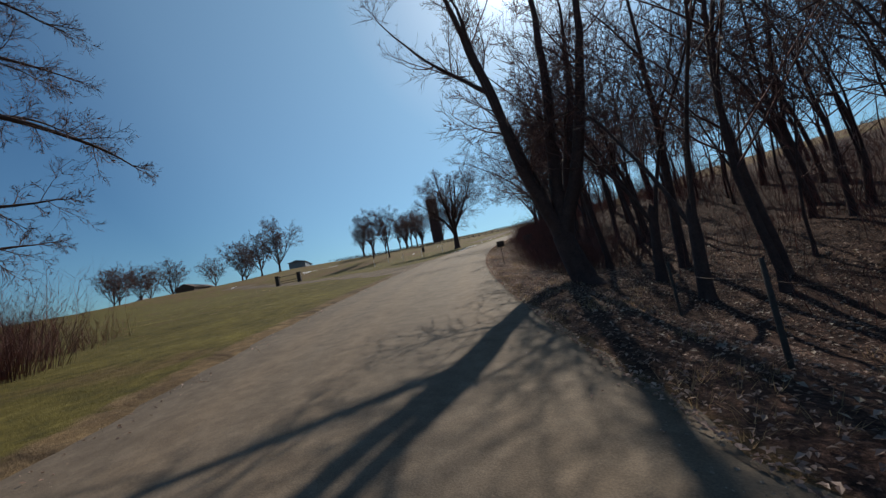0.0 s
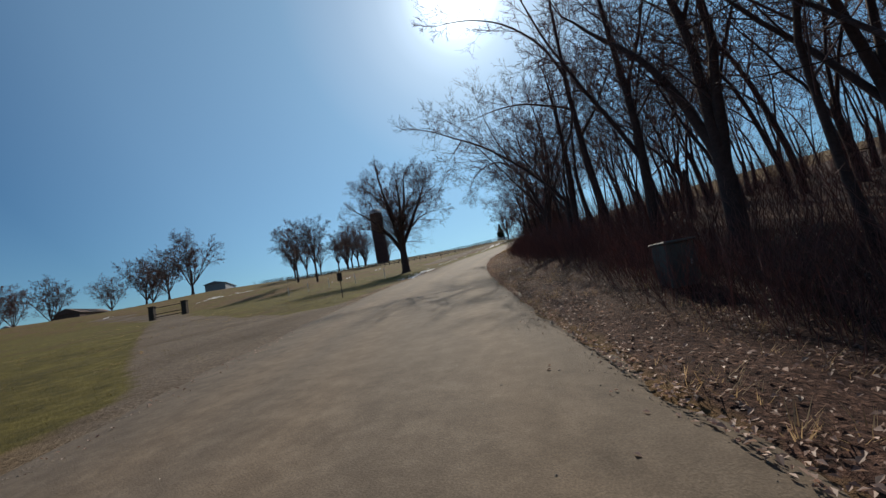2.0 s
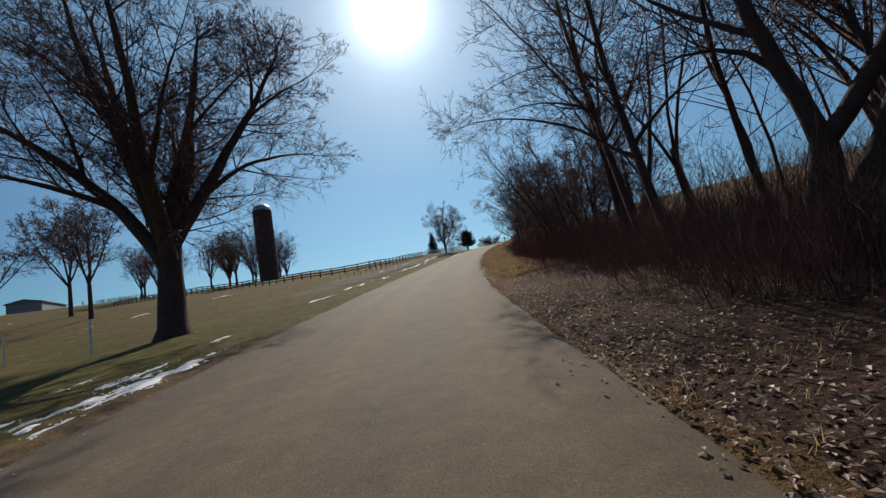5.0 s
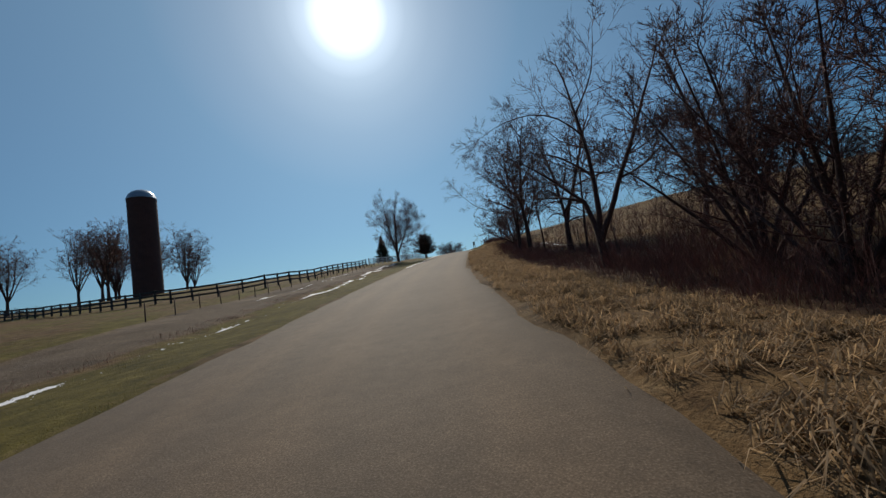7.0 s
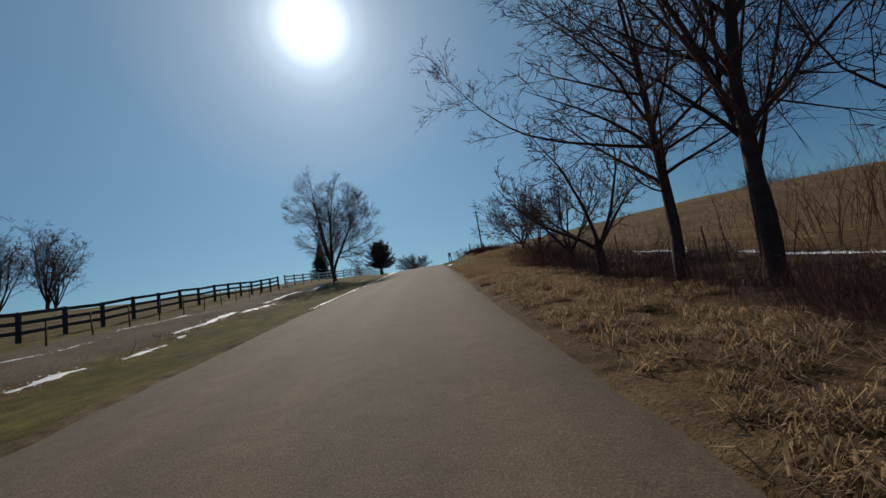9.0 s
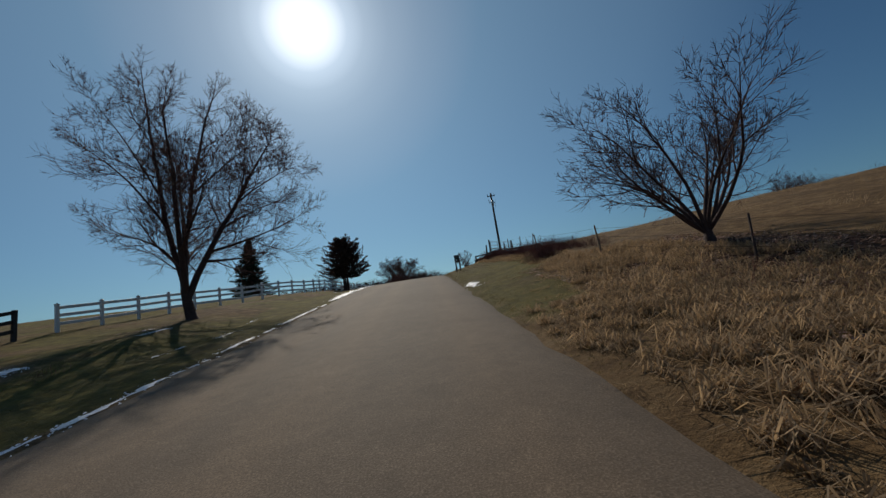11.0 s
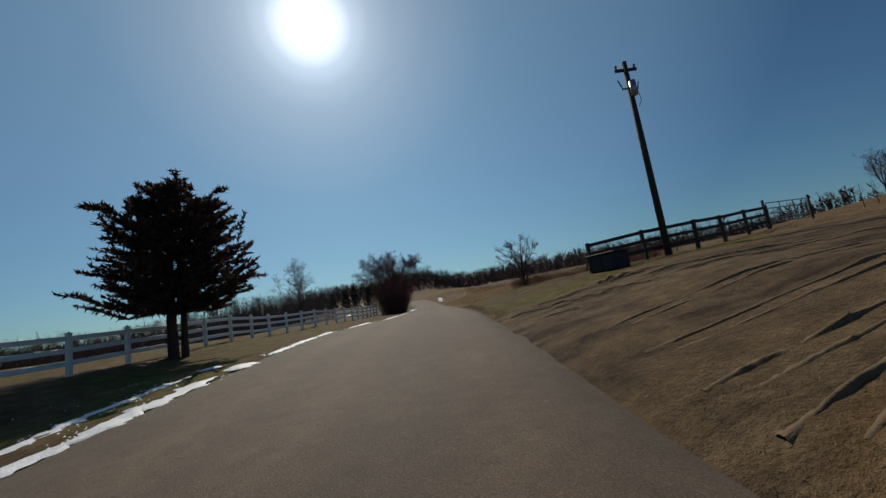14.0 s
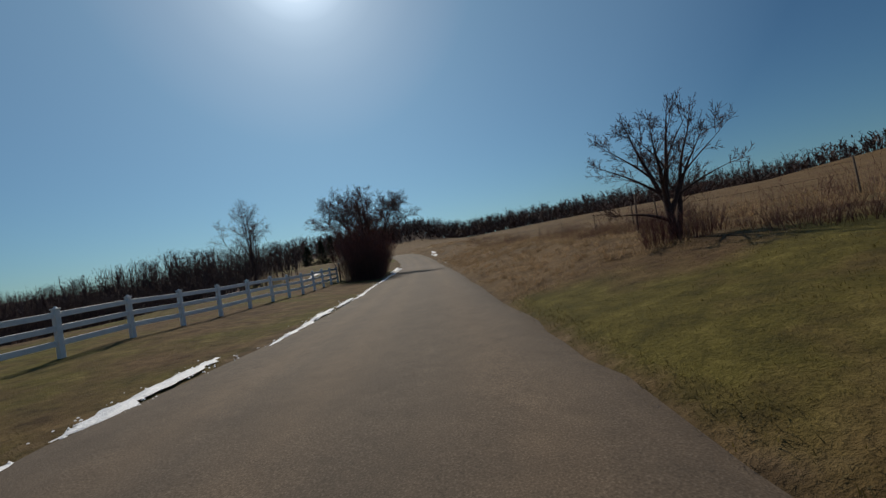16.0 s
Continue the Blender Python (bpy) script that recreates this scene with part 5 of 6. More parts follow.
white_line = [place(s, l) for s, l in ((136.6, -14.8), (144, -13.4), (150, -11.2), (155, -10.0), (160, -9.9), (166, -9.4), (172, -9.1), (177, -8.3), (184, -7.3), (190, -6.9), (196, -6.7))]
board_fence("white_fence", white_line, 1.8, 1.10, (0.34, 0.67, 0.98), 0.12, (0.035, 0.13), M_WHITE, "white three-rail vinyl fence along the lane", capped=True)
board_fence("black_fence", [(-112, 119.5), (-75, 107.5), (-56, 100.5), (-48, 98.4), (-42.4, 101), (-41.8, 106), (-41.8, 130.6)], 1.8, 1.12, (0.36, 0.70, 1.03), 0.13, (0.04, 0.14), M_BLACK, "black board fence round the pasture", lean=1.0, seed=4)
board_fence("brown_fence", [(-21.05, 160.0), (-16.7, 160.3), (-10.75, 163.5)], 2.2, 1.15, (0.36, 0.70, 1.05), 0.12, (0.04, 0.13), M_DARKWOOD,
            "dark brown board fence by the field entrance", lean=1.5, seed=6)


def wire_fence(name, spots, label, wires=(0.32, 0.65, 0.95), post_h=1.12, seed=3, wood=None, tilt=0.06):
    rng = random.Random(seed)
    p0 = on(*spots[0])
    ob = thing(name, p0, label, "fence")
    o = Vector(p0)
    tops = []
    for x, y in spots:
        g = Vector(on(x, y)) - o
        tip = g + Vector((rng.gauss(0, tilt), rng.gauss(0, tilt), post_h * rng.uniform(0.92, 1.12)))
        Build().tube([g - Vector((0, 0, 0.3)), g, tip], [0.029, 0.029, 0.025], 6).done("post", wood or (M_RUST if rng.random() < 0.5 else M_WOOD), ob, True)
        tops.append((g, tip))
    for (a0, a1), (b0, b1) in zip(tops, tops[1:]):
        for w in wires:
            a, b = a0.lerp(a1, w / post_h), b0.lerp(b1, w / post_h)
            Build().tube([a, a.lerp(b, 0.5) - Vector((0, 0, 0.03)), b], [0.004] * 3, 3, cap=False).done("wire", M_RUST, ob)
    return ob


wire_fence("wire_fence", [place(s, l) for s, l in ((78, 8.6), (83, 8.4), (88, 8.5), (93, 8.4), (98, 8.3), (103, 8.0), (108, 8.0), (113, 7.8), (118, 7.6), (123, 7.4), (128, 6.8), (132.5, 5.7), (136.8, 5.0), (141.8, 6.2), (144.6, 6.2), (147.6, 6.2))],
           "wire field fence on thin rusty and wooden posts", wires=(0.3, 0.6, 0.88), post_h=0.98)
wire_fence("wire_fence", [place(s, l) for s, l in ((176.4, 11.9), (177.5, 6.2), (181.0, 9.0), (184.3, 9.8), (190, 10.5), (197, 11), (205, 11.5), (214, 12))], "leaning wire fence at the dry field", seed=9)
wire_fence("wire_fence", [place(s, l) for s, l in ((-4, 4.2), (0.2, 3.7), (3.6, 2.95), (7.0, 4.0))], "old wire fence on wooden posts under the trees", wires=(0.75,), post_h=0.95, seed=12, wood=M_DARKWOOD, tilt=0.02)
wire_fence("wire_fence", [(-19.1, 149.3), (-17.1, 151.7), (-15.1, 153.9), (-12.9, 156.3)], "dark wooden fence posts beyond the tube gate", wires=(0.5, 0.95), post_h=1.25, seed=22, wood=M_DARKWOOD, tilt=0.03)

wire_fence("wire_fence", [(-39.5, 86.0 + 1.75 * k) for k in range(24)], "low wire fence on thin short posts below the pasture", wires=(0.4, 0.75), post_h=0.85, seed=15)

# white electric fence stakes on the pasture
stake = Build().tube([(0, 0, -0.2), (0, 0, 1.25)], [0.036, 0.03], 6).box((0, 0, 0.9), (0.08, 0.08, 0.07))
first = None
for x, y in ((-35.9, 59.3), (-40.6, 59.6), (-45.4, 60.2), (-49.5, 60.7), (-53.8, 61.3)):
    if first is None:
        first = thing("fence_stake", on(x, y), "thin white electric fence stake in the grass", "fence stake", "pasture stakes")
        stake.done("stake", M_WHITE, first)
    else:
        copy_thing(first, pose(*on(x, y)))

# ---------------------------------------------------------------- utility pole
def utility_pole():
    at = on(-18.1, 159.95)
    ob = thing("utility_pole", at, "tall weathered wooden utility pole by the field entrance", "utility pole")
    h = 27.3 - at[2]
    Build().tube([(0, 0, -0.5), (0, 0, h * 0.5), (0, 0, h)], [0.135, 0.12, 0.095], 12).done("pole", M_DARKWOOD, ob, True)
    Build().box((0, 0.0, h - 0.35), (0.9, 0.09, 0.11), None, 0.01).done("cross_arm", M_DARKWOOD, ob)
    for x in (-0.38, 0.38):
        b = Build()
        b.lathe([(0.012, 0), (0.03, 0.05), (0.055, 0.07), (0.035, 0.11), (0.05, 0.13), (0.02, 0.18), (0.001, 0.19)], 10)
        b.v = [(v[0] + x, v[1], v[2] + h - 0.295) for v in b.v]
        b.done("insulator", M_STONE, ob, True)
    b = Build().tube([(0.02, -0.2, h - 1.55), (0.02, -0.2, h - 0.95)], [0.13, 0.13], 12)
    b.done("switch_can", M_STEEL, ob, True)
    Build().tube([(-0.3, 0, h - 1.1), (-0.42, 0, h - 0.75)], [0.025, 0.025], 6).done("fuse", M_STONE, ob)
    Build().tube([(0.3, 0, h - 1.25), (0.4, 0, h - 0.9)], [0.025, 0.025], 6).done("fuse", M_STONE, ob)
    Build().box((0, 0, h - 1.15), (0.7, 0.05, 0.06)).done("bracket", M_STEEL, ob)
    Build().tube([(0.3, 0, h - 1.25), (0.33, -0.05, h - 1.7), (0.15, -0.1, h - 2.0)], [0.012] * 3, 5).done("lead_wire", M_PLASTIC, ob)


utility_pole()


# ---------------------------------------------------------------- mailbox
def mailbox_stand():
    x, y = place(148.7, 2.5)
    ob = thing("mailbox_stand", (x, y, height(x, y)), "wide dark double mailbox on two thick weathered posts", "mailbox", turn=-6)
    for px in (-0.13, 0.15):
        Build().tube([(px, 0, -0.35), (px, 0.01, 0.4), (px * 1.03, 0, 0.88)], [0.06, 0.056, 0.052], 10).done("post", M_WOOD, ob, True)
    Build().box((0.01, -0.03, 0.74), (0.26, 0.04, 0.18), None, 0.008).done("crossboard", M_WOOD, ob)
    box = Build().box((0.0, 0.0, 1.01), (0.35, 0.27, 0.28), None, 0.03).done("mailbox", M_PLASTIC, ob, label="dark plastic double mailbox")
    Build().box((0.0, 0.0, 1.165), (0.375, 0.295, 0.022), None, 0.008).done("lid", M_PLASTIC, box)
    Build().box((-0.02, -0.141, 1.01), (0.22, 0.014, 0.17), None, 0.005).done("door", M_CABINET, box, label="dull grey door panel")
    Build().box((0.187, 0.04, 1.05), (0.012, 0.14, 0.028)).done("flag", M_RUST, box)


mailbox_stand()

# ---------------------------------------------------------------- tube gate, trough, signs
def tube_gate(at, turn, width, label):
    ob = thing("field_gate", at, label, "gate", turn=turn)
    for x in (-width / 2 - 0.16, width / 2 + 0.16):
        Build().tube([(x, 0, -0.4), (x, 0, 1.38)], [0.065, 0.06], 9).done("gate_post", M_DARKWOOD, ob, True)
    for z in (0.25, 0.45, 0.68, 0.94, 1.22):
        Build().tube([(-width / 2, 0, z), (width / 2, 0, z)], [0.024] * 2, 6).done("bar", M_STEEL, ob)
    for x in (-width / 2, -width / 6, width / 6, width / 2):
        Build().tube([(x, 0, 0.25), (x, 0, 1.22)], [0.024] * 2, 6).done("upright", M_STEEL, ob)


tube_gate(on(-20.38, 147.81), 42, 2.7, "galvanised tube gate between dark wooden posts")
tube_gate(on(-9.2, 164.05), 8, 2.4, "galvanised tube gate panel beyond the field entrance")


def pedestal():
    ob = thing("utility_pedestal", at_lane(27.6, 4.2), "pale grey-green metal utility cabinet in the brush", "utility cabinet", turn=25)
    Build().box((0, 0, 0.36), (0.56, 0.46, 0.80), None, 0.02).done("cabinet", M_CABINET, ob)
    Build().box((0, -0.02, 0.78), (0.62, 0.54, 0.06), None, 0.02).done("lid", M_CABINET, ob)
    Build().box((0.15, -0.24, 0.38), (0.04, 0.03, 0.09), None, 0.006).done("latch", M_STEEL, ob)


pedestal()


def trough():
    x, y = place(164.2, 6.3)
    ob = thing("stock_tank", (x, y, height(x, y)), "dark rectangular plastic stock tank on the grass", "stock tank", turn=-68)
    b = Build().box((0, 0, 0.31), (1.3, 0.7, 0.62), None, 0.05)
    b.done("tank", M_PLASTIC, ob)
    Build().box((0, 0, 0.64), (1.38, 0.78, 0.06), None, 0.02).done("lid", M_PLASTIC, ob)
    for x in (-0.5, 0, 0.5):
        Build().box((x, 0.35, 0.3), (0.06, 0.04, 0.5), None, 0.008).done("rib", M_PLASTIC, ob)
        Build().box((x, -0.35, 0.3), (0.06, 0.04, 0.5), None, 0.008).done("rib", M_PLASTIC, ob)


trough()


def lane_sign(at, turn, hgt, w, h2, label):
    ob = thing("sign", at, label, "sign", turn=turn)
    Build().tube([(0, 0, -0.3), (0, 0, hgt)], [0.02, 0.02], 7).done("post", M_RUST, ob)
    Build().box((0, -0.04, hgt - h2 / 2), (w, 0.03, h2), None, 0.006).done("board", M_DARKWOOD, ob)


lane_sign(on(-23.5, 34.9), 25, 1.36, 0.27, 0.46, "small dark board sign on a thin post in the grass")
lane_sign(at_lane(18.4, 2.2), 30, 1.05, 0.34, 0.26, "low dark box sign on a stake at the lane edge")


def gateway():
    a, b = Vector(on(-78.0, 61.8)), Vector(on(-82.6, 59.2))
    for p in (a, b):
        ob = thing("gate_pier", p, "square dark timber gate pier with a flat cap", "gate pier", "drive gate piers", turn=30)
        Build().box((0, 0, 1.0), (0.8, 0.8, 2.6), None, 0.03).done("pier", M_DARKWOOD, ob)
        Build().box((0, 0, 2.36), (0.95, 0.95, 0.12), None, 0.02).done("cap", M_DARKWOOD, ob)
    bar = thing("gate_bar", a, "low dark bar gate across the drive", "gate")
    for z in (0.45, 0.95, 2.05):
        Build().bar(Vector((0, 0, z)), b - a + Vector((0, 0, z)), 0.06, 0.12, 0.01).done("bar", M_DARKWOOD, bar)


gateway()


# ---------------------------------------------------------------- silo and far houses
def silo():
    at = on(-81.2, 132.5)
    ob = thing("silo", at, "tall brown stave silo with a domed roof", "silo")
    R, top = 2.2, 35.4 - at[2]
    b = Build().lathe([(R, -0.6), (R, top)], 40)
    b.done("wall", M_STAVE, ob, False)
    z = 0.6
    while z < top:
        Build().lathe([(R, z - 0.02), (R + 0.03, z - 0.02), (R + 0.03, z + 0.02), (R, z + 0.02)], 40).done("hoop", M_STAVE, ob)
        z += 0.85
    dome = [(R * 1.03, top), (R * 1.03, top + 0.12)] + [(R * math.cos(t), top + 0.12 + 1.7 * math.sin(t)) for t in np.linspace(0.05, 1.5, 9)] + [(0.01, top + 1.82)]
    Build().lathe(dome, 40).done("dome", M_DOME, ob, True)
    Build().box((0.0, R + 0.2, top / 2), (0.7, 0.6, top), None, 0.05).done("chute", M_STAVE, ob)


silo()


def long_building(at, turn, L, W, H, rise, wall, roof, label, name, windows=6):
    ob = thing(name, at, label, "building", "far buildings", turn=turn)
    Build().box((0, 0, H / 2 - 0.5), (L, W, H + 1.0), None, 0.0).done("wall", wall, ob)
    b = Build()
    e = 0.5
    v = [(-L / 2 - e, -W / 2 - e, H), (L / 2 + e, -W / 2 - e, H), (L / 2 + e, W / 2 + e, H), (-L / 2 - e, W / 2 + e, H), (-L / 2 - e, 0, H + rise), (L / 2 + e, 0, H + rise)]
    b.v = v + [(p[0], p[1], p[2] + 0.25) for p in v]
    b.f = [(0, 3, 2, 1), (6, 7, 11, 10), (8, 9, 10, 11), (0, 1, 7, 6), (2, 3, 9, 8), (0, 6, 10, 4), (3, 4, 10, 9), (1, 2, 5), (7, 11, 5, 1), (8, 2, 5, 11), (0, 4, 3)]
    b.done("roof", roof, ob)
    for k in range(windows):
        x = -L / 2 + (k + 0.5) * L / windows
        w = Build().box((x, -W / 2 - 0.03, H * 0.55), (1.3, 0.10, 1.3), None, 0.02).done("window", M_SIDING, ob)
        Build().box((x, -W / 2 - 0.09, H * 0.55), (1.05, 0.05, 1.05)).done("pane", M_GLASS, w)
    Build().box((L * 0.32, -W / 2 - 0.04, 1.1), (1.2, 0.1, 2.2), None, 0.02).done("door", M_DARKWOOD, ob)


long_building(on(-196, 158), -50, 22, 9, 2.5, 1.2, M_SIDING, M_ROOF, "long low pale building on the far rise", "farm_building")
long_building(on(-262, 130), -55, 26, 11, 3.0, 2.6, M_BARN, M_BARN, "low brown barn on the far hillside", "barn")
long_building(on(-300, 118), -55, 14, 9, 2.8, 2.6, M_SIDING, M_ROOF, "small pale far house", "farm_house", 3)


# ---------------------------------------------------------------- old snow
CRUMBS = Build()


def snow_patch(s0, s1, l0, w, thick, seed, group="snow by the lane", slope=0.0):
    rng = random.Random(seed)
    n = max(8, int((s1 - s0) / 0.12))
    x0, y0 = place((s0 + s1) / 2, l0)
    z0 = height(x0, y0)
    b = Build()
    rows = 7
    xs, ys, up = [], [], []
    for i in range(n + 1):
        t = i / n
        s = s0 + (s1 - s0) * t
        half = 0.72 * w / 2 * (math.sin(math.pi * min(max(t, 0.001), 0.999)) ** 0.4) * max(0.08, 0.8 + 0.9 * noise.noise((s * 1.6, seed * 3.7, 0)) + 1.1 * noise.noise((s * 5.0, seed * 1.9, 4))) + 0.01
        mid = l0 + slope * (t - 0.5) + 0.25 * w * noise.noise((s * 0.8, seed * 1.3, 5))
        for k in range(rows):
            u = k / (rows - 1) * 2 - 1
            x, y = place(s, mid + half * u)
            xs.append(x)
            ys.append(y)
            up.append(thick * (1 - u * u) ** 0.5 * (0.6 + 0.9 * noise.noise((x * 5, y * 5, 2))) * (math.sin(math.pi * t) ** 0.3 if 0 < t < 1 else 0) - 0.03)
    gz = ground_z(xs, ys)
    b.v = [(x - x0, y - y0, z + u + 0.02 - z0) for x, y, z, u in zip(xs, ys, gz, up)]
    b.f = [(i * rows + k, i * rows + k + 1, (i + 1) * rows + k + 1, (i + 1) * rows + k) for i in range(n) for k in range(rows - 1)]
    # loose crumbs along the edges, gathered for the whole lane
    cs = [rng.uniform(s0, s1) for _ in range(int((s1 - s0) * 26))]
    cp = [place(c, l0 + slope * ((c - s0) / (s1 - s0) - 0.5) + rng.gauss(0, 0.34 * w + 0.03)) for c in cs]
    for (x, y), z in zip(cp, ground_z([p[0] for p in cp], [p[1] for p in cp]) if cp else ()):
        r, hgt, m, a0 = rng.uniform(0.010, 0.036), rng.uniform(0.006, 0.016), len(CRUMBS.v), rng.uniform(0, 6)
        for k in range(6):
            q = r * rng.uniform(0.7, 1.3)
            CRUMBS.v.append((x + q * math.cos(a0 + 1.047 * k), y + q * math.sin(a0 + 1.047 * k), z - 0.01))
        CRUMBS.v.append((x, y, z + hgt))
        CRUMBS.f += [(m + k, m + (k + 1) % 6, m + 6) for k in range(6)]
    ob = b.done("snow_patch", M_SNOW, None, True)
    ob.location = (x0, y0, z0)
    tagged(ob, "strip of old white snow lying on the ground", "snow patch", group)


for k, (s0, s1, l0, w, th) in enumerate((
        (58.6, 61.8, -5.3, 0.7, 0.07), (59.2, 61.2, -6.1, 0.6, 0.06), (60, 60.9, -7.4, 0.5, 0.05), (90, 92.5, -26.6, 0.5, 0.08), (81, 82.6, -31.3, 0.9, 0.08), (84, 85.4, -29.5, 0.6, 0.08), (63.0, 64.2, -6.6, 0.5, 0.07),
        (84, 97, -7.6, 0.4, 0.09), (97.1, 104, -7.7, 0.45, 0.11), (104.1, 110, -7.95, 0.45, 0.10), (110.1, 118, -8.4, 0.45, 0.10), (118.1, 129, -9.2, 0.4, 0.10), (72, 76, -7.5, 0.3, 0.07), (78, 83, -7.6, 0.35, 0.07),
        (96, 99, -10.5, 0.22, 0.05), (101, 105, -10.9, 0.22, 0.05), (107, 111, -11.3, 0.22, 0.05), (112, 118, -11.8, 0.25, 0.05),
        (112, 122, -4.5, 0.4, 0.08), (124, 132, -4.55, 0.3, 0.07), (132.5, 138, -4.6, 0.35, 0.09), (140, 146.5, -4.75, 0.9, 0.13), (147, 152, -4.7, 0.5, 0.10), (153.5, 160, -4.7, 0.75, 0.12),
        (161, 166.5, -4.6, 0.6, 0.1), (167.5, 169.8, -4.2, 0.4, 0.1), (170.2, 173.5, -4.15, 0.75, 0.12), (173.6, 176, -3.4, 0.5, 0.11), (176, 181, -3.15, 0.35, 0.11), (181.2, 188, -3.05, 0.3, 0.10), (188.5, 198, -3.0, 0.35, 0.10),
        (134.6, 136.8, 1.85, 0.6, 0.08), (126.4, 126.7, 3.7, 0.12, 0.05), (127.8, 128.2, 3.6, 0.14, 0.05), (133, 134.5, -9.2, 0.35, 0.06), (136, 137, -7.2, 0.3, 0.06), (130, 131.5, -7.0, 0.4, 0.06),
        (132, 133.2, -6.2, 0.4, 0.06), (134.5, 136.0, -10.2, 0.5, 0.06), (153.8, 160, -5.7, 1.1, 0.09), (152, 157, -7.6, 0.9, 0.08), (157.5, 160.5, -7.2, 0.5, 0.07), (138, 139.5, 6.0, 0.4, 0.08),
        (86, 93, -70, 1.5, 0.1), (92, 98, -68, 1.1, 0.1), (104, 112, -95, 1.8, 0.1), (86, 92, -99, 1.8, 0.1), (95, 99, -84, 1.3, 0.1),
        (198.5, 204, -3.05, 0.55, 0.16), (204, 213, -3.5, 0.9, 0.3), (222, 225, 2.4, 0.9, 0.25), (225.5, 229, 2.9, 1.1, 0.3), (206, 209, 1.9, 0.35, 0.1), (207, 213, -13.5, 0.9, 0.12), (214, 222, -14.2, 1.0, 0.12), (104, 108, 9.0, 0.5, 0.1), (110, 114, 8.8, 0.5, 0.1))):
    at, r = s0, random.Random(900 + k)
    while at < s1:
        # the strips lie in broken lengths
        n = min(r.uniform(1.5, 6.0), s1 - at)
        snow_patch(at, at + max(n, 0.5), l0 + r.gauss(0, 0.10), w * r.uniform(0.5, 1.1), th * 0.45, k * 20 + int(at))
        at += n + (r.uniform(-0.2, 0.12) if (80 < s0 < 119 and w > 0.36) or (160 < s0 < 214 and -5 < l0 < -2.9) else r.uniform(0.05, 0.5))
r = random.Random(77)
for k in range(60):
    at = r.uniform(49, 60)
    off = -4.55 - 0.11 * (at - 50) + r.gauss(0, 0.16) - (abs(r.gauss(0, 0.5)) if k % 3 == 0 else 0)
    snow_patch(at, at + r.uniform(0.15, 0.7), off, r.uniform(0.06, 0.26), 0.045, 700 + k)
for k in range(22):
    at = r.uniform(49.5, 54)
    snow_patch(at, at + r.uniform(0.05, 0.2), r.uniform(1.7, 2.6), r.uniform(0.03, 0.08), 0.035, 800 + k)
for k in range(9):
    at = r.uniform(58.3, 60.2)
    snow_patch(at, at + r.uniform(0.3, 0.8), -5.2 + r.gauss(0, 0.25), r.uniform(0.15, 0.4), 0.045, 850 + k)


# torn-up clods at the edge of the field entrance
def soil_clods(seed, count):
    rng = random.Random(seed)
    b = Build()
    for k in range(count):
        l = rng.choice((rng.uniform(3.0, 8.0), rng.gauss(5.2, 0.35), rng.gauss(4.4, 0.3)))
        s = 160.5 - 0.12 * (l - 3) + rng.gauss(0, 0.2)
        x, y = place(s, l)
        r = abs(rng.gauss(0, 0.016)) + 0.006
        c = Build().lathe([(0.01, -0.5), (0.8, -0.35), (1.0, 0.05), (0.75, 0.45), (0.3, 0.62), (0.01, 0.66)], 7)
        z = height(x, y)
        n = len(b.v)
        b.v += [(x + v[0] * r * rng.uniform(0.7, 1.5), y + v[1] * r * rng.uniform(0.7, 1.5), z + v[2] * r * rng.uniform(0.6, 1.3)) for v in c.v]
        b.f += [tuple(n + i for i in f) for f in c.f]
    tagged(b.done("soil_clods", M_CLOD, None, True), "dark clods of torn-up soil at the field entrance", "soil", kind="stuff")


soil_clods(61, 700)


# wheel ruts pressed into the mud of the entrance: low broken ridges of soil along the turning tracks
def mud_ridge(s0, l0, s1, l1, rise, seed):
    rng = random.Random(seed)
    n = max(8, int(math.hypot(s1 - s0, l1 - l0) / 0.08))
    b, z0 = Build(), None
    rows = []
    for i in range(n + 1):
        t = i / n
        s, l = s0 + (s1 - s0) * t, l0 + (l1 - l0) * t
        s += 0.10 * math.sin(math.pi * t) + 0.05 * noise.noise((t * 3, seed, 0))
        h = max(rise * (0.55 + 0.9 * noise.noise((t * 6, seed, 5.0))) * min(1.0, 6 * t, 6 * (1 - t)), -0.005)
        row = []
        for o, up in ((-0.05, -0.02), (-0.02, 0.8), (0.0, 1.0), (0.02, 0.5), (0.06, -0.02)):
            x, y = place(s + o * (0.8 + 0.5 * rng.random()), l)
            row.append((x, y, height(x, y) + (h * up if up > 0 else up) + rng.gauss(0, 0.004)))
        rows.append(row)
    x0, y0, z0 = rows[0][2]
    b.v = [(x - x0, y - y0, z - z0) for row in rows for x, y, z in row]
    b.f = [(i * 5 + k, i * 5 + k + 1, i * 5 + k + 6, i * 5 + k + 5) for i in range(n) for k in range(4)]
    ob = b.done("mud_ridge", M_CLOD, None, True)
    ob.location = (x0, y0, z0)
    tagged(ob, "low broken ridge of mud beside a wheel rut", "mud ridge", "wheel ruts of the field entrance")


